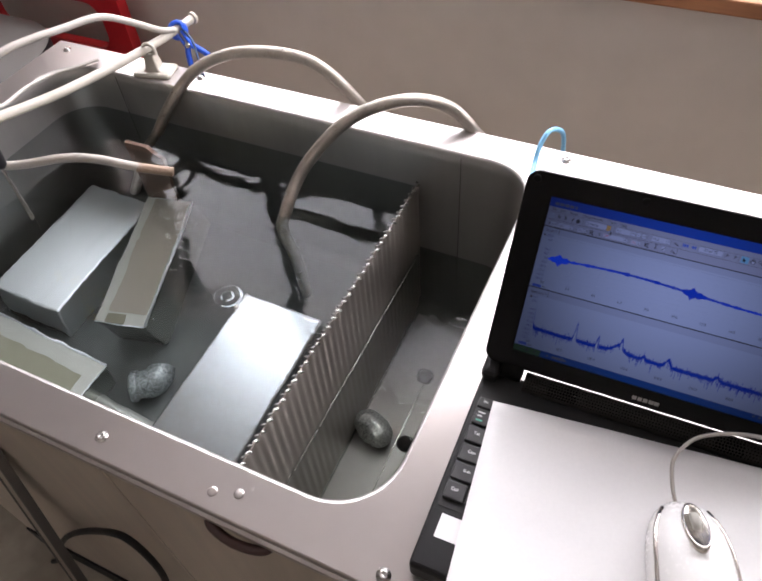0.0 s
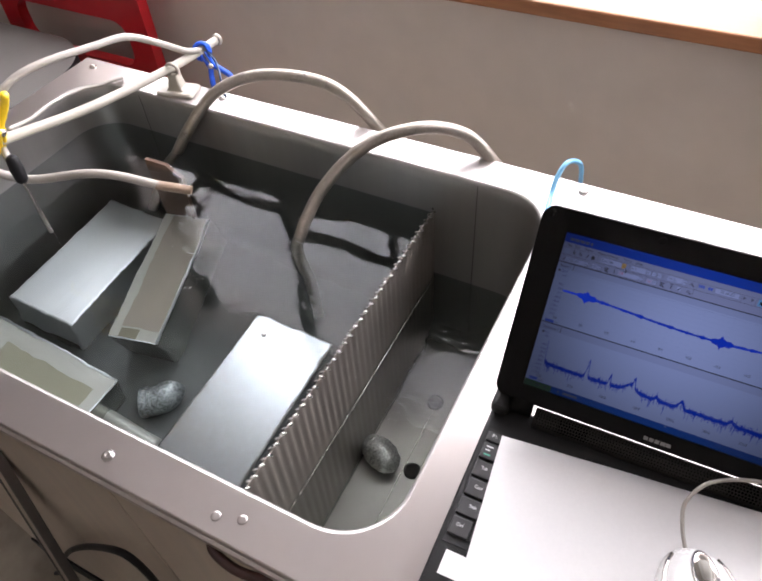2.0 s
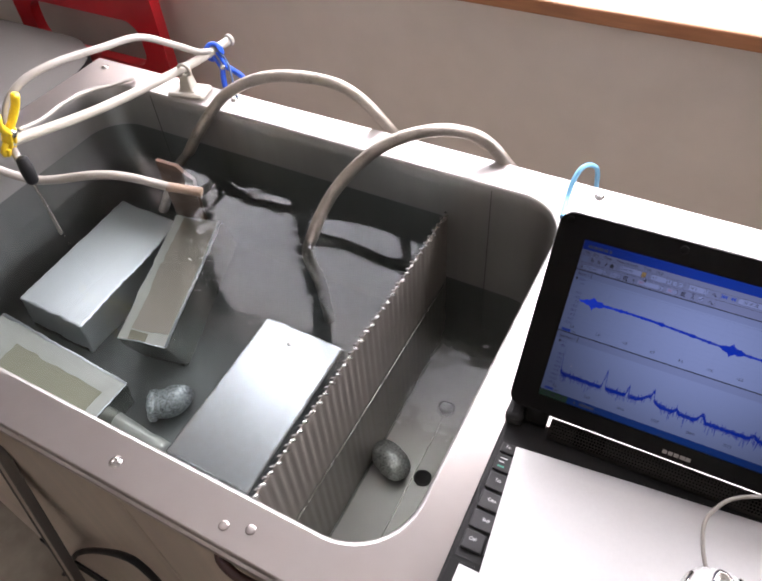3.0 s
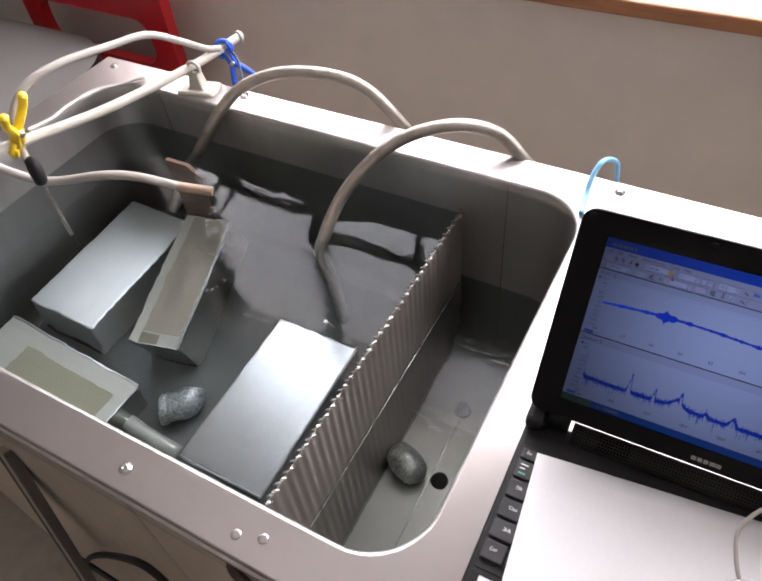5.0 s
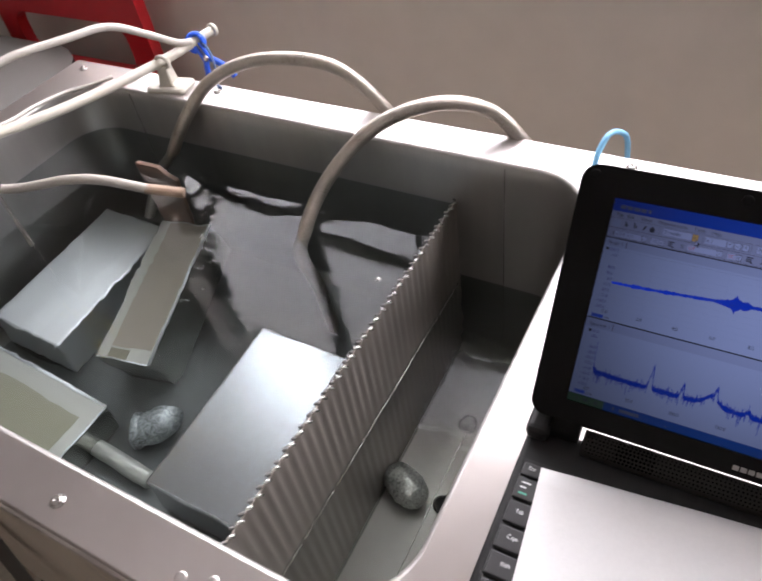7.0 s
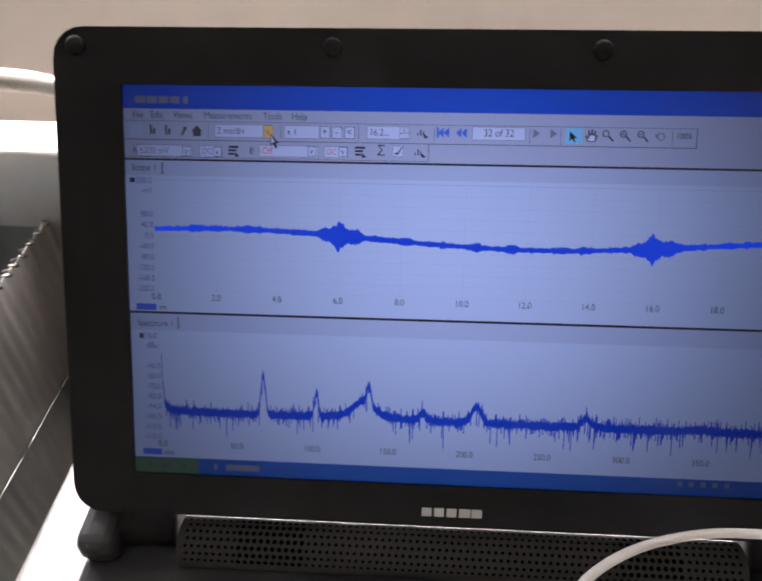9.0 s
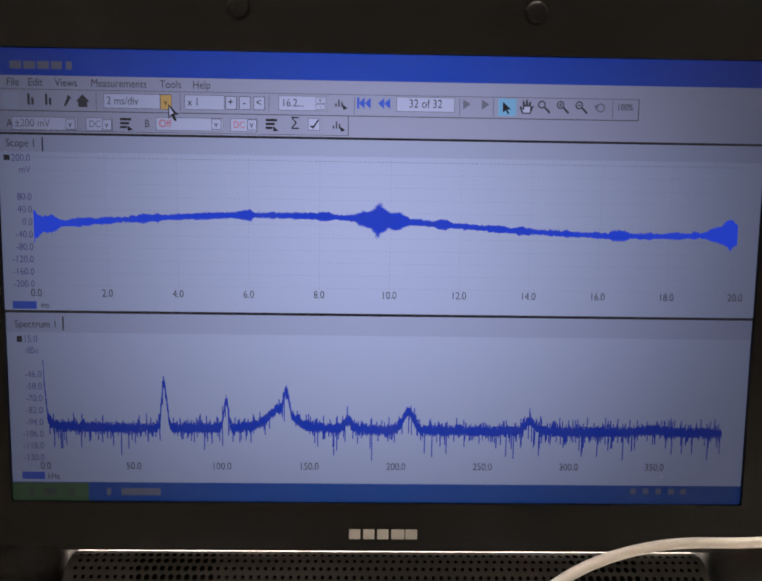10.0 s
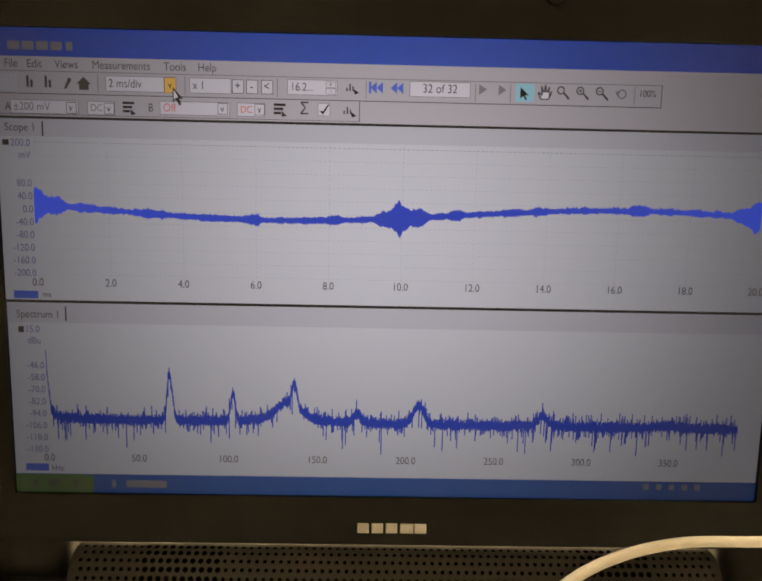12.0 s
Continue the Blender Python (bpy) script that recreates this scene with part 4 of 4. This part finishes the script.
    field(116, 86, 151, 103, "DC", "ink_pale", 10.5)
    word("B", 193, 93, 12, "ink_grey")
    field(208, 84, 297, 101, "Off", "red_ink")
    field(306, 84, 342, 101, "DC", "red_ink", 10.5)
    for x, y in ((96, 95), (144, 95), (288, 92), (335, 92)):
        field(x - 6.5, y - 7, x + 6.5, y + 7, k=4, edge="ink_grey")
        word("v", x - 0.5, y, 11, "ink", 6, "CENTER")
    word("\u03a3", 392, 90, 18, "ink", 4, "CENTER")
    field(409, 82, 425, 98)
    glyph([(411, 92), (416, 96), (424, 84), (422, 84), (416, 92)], "ink")
    # pointer arrow
    glyph([(225, 67), (225, 86), (229, 82), (233, 89), (236, 88), (233, 81), (238, 81)], "ink", 6, "pointer_arrow")
    glyph([(226.3, 70), (226.3, 82.5), (229, 80), (232, 79.5)], "white", 7, "pointer_arrow")

    # the two plots
    rect("pane_rule", -6, 106, 1030, 109, "ink", 2, "dark rule")
    rect("tab_strip", -6, 109, 1030, 131, "tab", 1, "grey tab strip")
    rect("tab_edge", 57, 112, 59, 130, "ink_grey", 2)
    word("Scope 1", 10, 120, 12, "ink_grey")
    rect("pane_rule", -6, 338, 1030, 341.5, "ink", 2, "dark rule")
    rect("tab_strip", -6, 341.5, 1030, 368, "tab", 1, "grey tab strip")
    rect("tab_edge", 76, 346, 78, 365, "ink_grey", 2)
    word("Spectrum 1", 12, 357, 12, "ink_grey")
    for i in range(11):
        x = 43.5 + 95.3 * i
        if i:
            bm = bmesh.new()
            y = 134
            while y < 305:
                add_box(bm, sx(x), sx(x + 0.8), sy(y + 3), sy(y), layer(1), layer(1) + 0.00003)
                y += 6
            part("grid_line", bm, SCREEN["grid"], disp)
        word("%.1f" % (2 * i), x, 315 - 0.4 * i, 12, "ink_grey", 7, "CENTER")
    for i in range(11):
        y = 137 + 16.7 * i
        bm = bmesh.new()
        x = 46
        while x < 1000:
            add_box(bm, sx(x), sx(x + 3), sy(y + 0.7), sy(y), layer(1), layer(1) + 0.00003)
            x += 6
        part("grid_line", bm, SCREEN["ink_pale" if i == 0 else "grid"], disp)
    rect("axis_margin", -6, 132, 43, 337, "page", 5)
    rect("axis_margin", 995, 132, 1030, 337, "page", 5)
    for i, body in enumerate(("80.0", "40.0", "0.0", "-40.0", "-80.0", "-120.0", "-160.0", "-200.0")):
        word(body, 42, 189 + 16.3 * i, 11, "ink_blue", 7, "RIGHT")
    word("200.0", 42, 139, 11, "ink_blue", 7, "RIGHT")
    word("mV", 42, 154, 11, "ink_blue", 7, "RIGHT")
    rect("marker", 7, 135, 15, 142, "ink", 7)
    rect("selection", 11, 326, 43, 336, "icon_blue", 7, "blue selected value")
    word("ms", 48, 331, 10, "ink_grey")
    for i, body in enumerate(("-46.0", "-58.0", "-70.0", "-82.0", "-94.0", "-106.0", "-118.0", "-130.0")):
        word(body, 46, 425 + 16.4 * i, 11, "ink_blue", 4, "RIGHT")
    word("-15.0", 42, 377, 11, "ink_blue", 4, "RIGHT")
    word("dBu", 43, 392, 11, "ink_blue", 4, "RIGHT")
    rect("marker", 14, 373, 21, 381, "ink", 4)
    rect("selection", 14, 560, 45, 570, "icon_blue", 3, "blue selected value")
    word("kHz", 49, 566, 10, "ink_grey")
    for i in range(8):
        word("%.1f" % (50 * i), 47 + 121.6 * i, 551.5 - 0.5 * i, 12, "ink_grey", 4, "CENTER")
    # spectrum line: a thin zigzag over a noisy floor (the level of random noise in decibels) with resonance peaks
    rng = random.Random(5)

    def level(x):
        p = 0
        for cx, h, w in ((212, 63, 3.4), (297, 38, 3.0), (380, 45, 4.6), (372, 20, 15), (466, 12, 5), (550, 27, 7), (720, 13, 8), (893, 4, 14)):
            p = max(p, h * math.exp(-0.5 * ((x - cx) / w) ** 2))
        p += 9 / (1 + ((x - 376) / 34) ** 2)
        return 497 + 1.5 * x / 1000 - 68 * math.exp(-(x - 48) / 1.8) - 16 * math.exp(-(x - 50) / 8) - p, p

    bm = bmesh.new()
    pts, x = [], 48.0
    while x < 992:
        y, p = level(x)
        swing = 8.0 if p < 16 else 5.0
        dip = rng.expovariate(1 / 12) if rng.random() < 0.2 else 0
        pts.append((x, y - 1 + max(-19, rng.gauss(0, swing)) + min(32, dip)))
        x += 0.5
    for (xa, ya), (xb, yb) in zip(pts, pts[1:]):
        mid = level(xa)[0]
        top, low = min(ya, yb, mid - rng.uniform(2, 8)), max(ya, yb, mid + rng.uniform(3, 8))
        bm.faces.new([bm.verts.new((sx(u), sy(v), layer(3))) for u, v in ((xa - 0.5, low), (xa + 0.5, low), (xa + 0.5, top), (xa - 0.5, top))])
    part("spectrum_line", bm, SCREEN["spectrum"], disp, "dense blue spectrum line with five peaks")
    rect("task_bar", -6, 574, 1030, 606, "task", 2, "blue task bar")
    rect("start_button", -6, 575, 105, 606, "start", 3, "dim green start button")
    for x0, x1 in ((24, 30), (44, 60), (78, 86), (130, 136), (150, 205)):
        rect("task_mark", x0, 582, x1, 592, "ink_pale" if x0 > 100 else "ink_grey", 4)
    for x0 in (866, 884, 902, 920, 938):
        rect("task_mark", x0, 574 + 4, x0 + 8, 574 + 12, "ink_pale", 4)

    # wave trace: a chain of short ragged pieces, and three bursts that travel along it
    segs, bursts = [], []
    for i in range(40):
        w = 24.2
        bm = bmesh.new()
        rng = random.Random(100 + i)
        n = 30
        pts = []
        for k in range(n + 1):
            px = -w / 2 - 1 + (w + 2) * k / n
            u = i + k / n
            lump = max(0, noise.noise((u * 0.9, 3, 1))) * 6 + max(0, noise.noise((u * 2.3, 8, 1))) * 4
            pts.append((px, 2.1 + 2.6 * rng.random() + lump, 2.1 + 2.6 * rng.random() + lump * 0.9))
        up = [bm.verts.new((px / 1024 * SW, a / 600 * SH, 0)) for px, a, b in pts]
        dn = [bm.verts.new((px / 1024 * SW, -b / 600 * SH, 0)) for px, a, b in pts]
        for k in range(n):
            bm.faces.new((dn[k], dn[k + 1], up[k + 1], up[k]))
        segs.append(part("trace_piece", bm, SCREEN["trace"], disp))
    for i in range(3):
        bm = bmesh.new()
        rng = random.Random(40 + i)
        n = 60
        up, dn = [], []
        for k in range(n + 1):
            px = -48 + 130 * k / n
            e = 25 * math.exp(-abs(px) / 13) + 8 * math.exp(-((px - 27) / 12) ** 2) + 5 * math.exp(-((px + 24) / 10) ** 2) + 4.5 * math.exp(-((px - 55) / 9) ** 2)
            e *= 1 if px < 66 else (82 - px) / 16
            up.append(bm.verts.new((px / 1024 * SW, (e * (0.8 + 0.35 * rng.random()) + 0.4) / 600 * SH, 0)))
            dn.append(bm.verts.new((px / 1024 * SW, -(e * (0.8 + 0.35 * rng.random()) + 0.4) / 600 * SH, 0)))
        for k in range(n):
            bm.faces.new((dn[k], dn[k + 1], up[k + 1], up[k]))
        bursts.append(part("trace_burst", bm, SCREEN["trace"], disp, "spindle-shaped burst on the wave trace"))
    return segs, bursts, layer(3)


def build_desk_things():
    paper = thing("paper_sheet", pose(-0.113, -0.044, 0.8292, 0.3, 0, 6.2), "blank white paper sheet lying over the keyboard", "paper")
    bm = bmesh.new()
    nx, ny = 24, 18
    top = [[bm.verts.new((0.297 * i / nx, -0.21 * j / ny, 0.0012 * noise.noise((i * 0.22, j * 0.22, 5)) + 0.0012)) for i in range(nx + 1)] for j in range(ny + 1)]
    for a, b in zip(top, top[1:]):
        for i in range(nx):
            bm.faces.new((a[i], b[i], b[i + 1], a[i + 1]))
    r = bmesh.ops.extrude_face_region(bm, geom=bm.faces[:])
    bmesh.ops.translate(bm, verts=[v for v in r["geom"] if isinstance(v, bmesh.types.BMVert)], vec=(0, 0, -0.0004))
    bmesh.ops.recalc_face_normals(bm, faces=bm.faces)
    part("sheet", bm, PAPER, paper, "", True)

    MOUSE = pose(0.0560, -0.1230, 0.8312, 0, 0, 17)
    mouse = thing("computer_mouse", MOUSE, "glossy white computer mouse with chrome strips on the paper", "mouse")
    L, Wd, Ht = 0.050, 0.029, 0.033

    def shell(z, k=1.0):
        u = z / Ht
        s = (1 - u ** 2.6) ** 0.5 if u < 1 else 0
        return [(Wd * k * s * math.copysign(abs(math.cos(a)) ** 0.8, math.cos(a)) * (1 - 0.10 * math.sin(a)), L * s * math.copysign(abs(math.sin(a)) ** 0.85, math.sin(a)) - 0.006 * u, z) for a in [2 * math.pi * i / 40 for i in range(40)]]
    levels = [0, 0.002, 0.006, 0.012, 0.018, 0.023, 0.027, 0.030, 0.032, 0.0328]
    bm = loft([shell(z) for z in levels])
    bmesh.ops.recalc_face_normals(bm, faces=bm.faces)
    part("shell", bm, MOUSE_WHITE, mouse, "", True)
    for s in (-1, 1):
        pts = []
        for i in range(12):
            y = 0.040 - 0.080 * i / 11
            z = 0.012 + 0.006 * math.sin(math.pi * i / 11)
            sc = (1 - (z / Ht) ** 2.6) ** 0.5
            a = math.asin(max(-1, min(1, (abs((y + 0.006 * z / Ht) / (L * sc))) ** (1 / 0.85)))) * (1 if y > 0 else -1)
            pts.append((s * (Wd * sc * abs(math.cos(a)) ** 0.8 * (1 - 0.10 * math.sin(a)) + 0.0002), y, z))
        part("chrome_strip", tube(pts, 0.0018, 1, 8), CHROME, mouse, "curved chrome side strip", True)
    tiltm = pose(0.0, 0.021, 0.0290, -21)
    bm = bmesh.new()
    for rx, ry, h in ((0.0085, 0.0205, 0.0022),):
        loft([[(rx * k * math.cos(a), ry * k * math.sin(a), z) for a in [2 * math.pi * i / 28 for i in range(28)]] for k, z in ((1.0, -0.003), (1.0, 0.0016), (0.86, 0.0020), (0.80, 0.0006))], bm)
    bmesh.ops.recalc_face_normals(bm, faces=bm.faces)
    ob = part("wheel_surround", bm, CHROME, mouse, "oval chrome wheel surround", True)
    ob.matrix_local = tiltm
    ob = part("scroll_wheel", lathe([(0.0085, -0.003), (0.0095, -0.002), (0.0095, 0.002), (0.0085, 0.003)], 24, pose(0, 0.004, -0.004, 0, 90)), WHEEL_GREY, mouse, "grey rubber scroll wheel", True)
    ob.matrix_local = tiltm
    inv = MOUSE.inverted()
    way = [(0.041, -0.084, 0.838), (0.036, -0.078, 0.843), (0.0315, -0.068, 0.848), (0.029, -0.055, 0.852), (0.033, -0.043, 0.855), (0.042, -0.031, 0.857), (0.059, -0.0205, 0.8575), (0.08, -0.0155, 0.8600), (0.103, -0.015, 0.8615), (0.135, -0.008, 0.852), (0.165, 0.01, 0.803)]
    part("cord", tube([inv @ Vector(p) for p in way], 0.0015, 10, 12), WHITE_CABLE, mouse, "white mouse cord", True)

    cable = thing("black_cable", pose(0, 0, 0), "black power cable hanging in a loop before the front panel", "cable", "cables")
    part("sheath", tube([(-0.90, -0.235, 0.01), (-0.86, -0.232, 0.06), (-0.80, -0.228, 0.17), (-0.70, -0.226, 0.33), (-0.60, -0.225, 0.46), (-0.502, -0.225, 0.56), (-0.468, -0.225, 0.56), (-0.462, -0.226, 0.48), (-0.49, -0.228, 0.36), (-0.53, -0.232, 0.2), (-0.56, -0.236, 0.01)], 0.0044, 10, 12), BLACK_RUBBER, cable, "", True)
    post = thing("leaning_post", look((-0.667, -0.300, 0.0), (-0.650, -0.214, 0.68)), "brown-grey steel post with a dark edge leaning against the tank's front", "post")
    part("web", box(-0.022, 0.0045, -0.006, 0.004, -0.688, -0.003, 0.001), POST_BROWN, post)
    part("flange", box(0.0048, 0.0085, -0.008, 0.004, -0.688, -0.003, 0.001), SEAM_GREY, post, "dark edge of the post")
    part("groove", box(-0.0165, -0.0150, -0.0066, -0.0058, -0.688, -0.003), SEAM_GREY, post, "thin groove along the post")
    part("flange", box(-0.0245, -0.0223, -0.007, 0.006, -0.688, -0.003, 0.0008), SEAM_GREY, post, "grey edge of the post")
    handle = thing("carrying_strap", pose(-0.277, -0.2135, 0.7645), "dark brown strap loop under the tank's front rim", "strap")
    part("grip", tube([(-0.030, 0.006, 0.012), (-0.024, -0.004, 0.008), (0.0, -0.008, 0.003), (0.026, -0.004, 0.004), (0.036, 0.006, 0.010)], 0.0045, 6, 12), mat("brown_handle", (0.06, 0.025, 0.02), 0.4), handle, "", True)


def build_corner():
    table = thing("side_table", pose(0, 0, 0), "grey laminate table with dark rounded edge beside the tank", "table")
    outline = round_rect(-2.2, -1.068, -0.9, 0.458, 0.12, 10)
    bm = bmesh.new()
    bm.faces.new([bm.verts.new((x, y, 0.7405)) for x, y in outline])
    part("tabletop", bm, TABLE_GREY, table)
    bm = loft([[(x, y, z) for x, y in outline] for z in (0.7400, 0.690)])
    part("table_edge", bm, BLACK_RUBBER, table, "dark rounded edge band", True)
    for x in (-2.1, -1.16):
        for y in (-0.8, 0.36):
            part("leg", box(x - 0.02, x + 0.02, y - 0.02, y + 0.02, 0, 0.69, 0.003), PANEL_STEEL, table)
    chair = thing("red_chair", pose(-1.185, 0.50, 0), "red plastic chair with a slotted back against the wall", "chair")
    bm = bmesh.new()
    edges = []
    for lp in (round_rect(-0.195, 0.195, 0.46, 0.90, 0.05, 6), round_rect(-0.150, 0.142, 0.682, 0.772, 0.032, 6)):
        vs = [bm.verts.new((x, 0, z)) for x, z in lp]
        edges += [bm.edges.new((vs[i], vs[(i + 1) % len(vs)])) for i in range(len(vs))]
    bmesh.ops.triangle_fill(bm, use_beauty=True, edges=edges)
    r = bmesh.ops.extrude_face_region(bm, geom=bm.faces[:])
    bmesh.ops.translate(bm, verts=[v for v in r["geom"] if isinstance(v, bmesh.types.BMVert)], vec=(0, 0.022, 0))
    bmesh.ops.recalc_face_normals(bm, faces=bm.faces)
    part("backrest", bm, RED_PLASTIC, chair)
    part("seat", box(-0.20, 0.20, -0.40, 0.02, 0.43, 0.46, 0.012, 3), RED_PLASTIC, chair)
    for x in (-0.17, 0.17):
        for y in (-0.36, -0.01):
            part("leg", tube([(x, y, 0.435), (x * 1.08, y, 0.0)], 0.012, 1, 10), PANEL_STEEL, chair, "", True)


build_room()
build_tank()
WATERS = build_water()
RINGS, BUBBLE = build_ripples()
build_boxes()
build_hoses()
build_pipe()
build_immersed()
SEGS, BURSTS, TRACE_Z = build_laptop()
build_desk_things()
build_corner()


def motions():
    """Sliding ripples on the water, and the live wave trace on the screen."""
    times = [0.0, 1.05] + [1.25 + 0.25 * i for i in range(39)] + [12.0]
    for w, (ax, per) in zip(WATERS, ((0.011, 2.3), (0.013, 1.4))):
        rows = []
        for t in times:
            k = max(0.0, min(t, 10.8) - 1.05)
            rows.append((t, pose(0, ax * math.sin(2 * math.pi * k / per) + 0.004 * math.sin(2 * math.pi * k / 0.83), 0)))
        walk(w, rows)
    # drop rings: each comes up at its time and sinks back out of sight below the box
    deep, top = 0.46, WATER_Z + 0.0006
    for ring, (x, y, t0, t1) in zip(RINGS, ((-0.458, 0.030, -1, 1.1), (-0.404, 0.070, 5.2, 5.85), (-0.404, 0.070, 5.35, 5.85), (-0.404, 0.070, 5.5, 5.9))):
        rest = pose(-0.468, 0.013, deep)
        shown = pose(x, y, top)
        rows = [(0.0, shown if t0 < 0 else rest)]
        if t0 > 0:
            rows += [(t0 - 0.034, rest), (t0, shown)]
        rows += [(t1, shown), (t1 + 0.034, rest), (12.0, rest)]
        walk(ring, rows)
    walk(BUBBLE, [(0.0, pose(-0.44, 0.02, WATER_Z)), (1.2, pose(-0.435, 0.02, WATER_Z)), (3.0, pose(-0.398, 0.022, WATER_Z)), (5.0, pose(-0.392, 0.062, WATER_Z)), (7.0, pose(-0.352, 0.15, WATER_Z)), (12.0, pose(-0.345, 0.18, WATER_Z))])
    # place of the wave's crest, and of the bursts, time by time
    beats = [(0, 330, 82, 552, 1075), (1.1, 330, 82, 552, 1075), (1.5, 120, 190, 660, 1075), (2.0, 60, 130, 600, 1075), (2.5, 76, 155, 635, 1075), (3.0, 200, 90, 560, 1030), (4.0, 420, -60, 330, 800), (5.0, 300, -60, 250, 720),
             (5.5, 240, -60, 409, 880), (6.0, 90, -60, 240, 710), (6.5, 560, -60, 140, 610), (7.0, 480, -60, 360, 830), (7.5, 400, 62, 543, 1020), (8.2, 250, 200, 670, 1075), (9.0, 150, 330, 800, 1075), (9.5, 100, 290, 770, 1075),
             (10.0, 370, 40, 505, 985), (10.5, 450, 70, 424, 900), (10.8, 830, 46, 517, 990), (12, 830, 46, 517, 990)]

    def wave(x, crest):
        return 219 - 10.5 * math.cos(2 * math.pi * (x - crest) / 960)

    def slope(x, crest):
        return math.degrees(math.atan(-(wave(x + 6, crest) - wave(x - 6, crest)) / 12 * (SH / 600) / (SW / 1024)))
    for i, ob in enumerate(SEGS):
        x = 45 + 12 + 24 * i
        if x > 1000:
            x = 1000
        walk(ob, [(b[0], pose(sx(x), sy(wave(x, b[1])), TRACE_Z, 0, 0, slope(x, b[1]))) for b in beats])
    for k, ob in enumerate(BURSTS):
        walk(ob, [(b[0], pose(sx(b[2 + k]), sy(wave(b[2 + k], b[1])), TRACE_Z + 0.00002 * (k + 1), 0, 0, slope(b[2 + k], b[1]))) for b in beats])


motions()
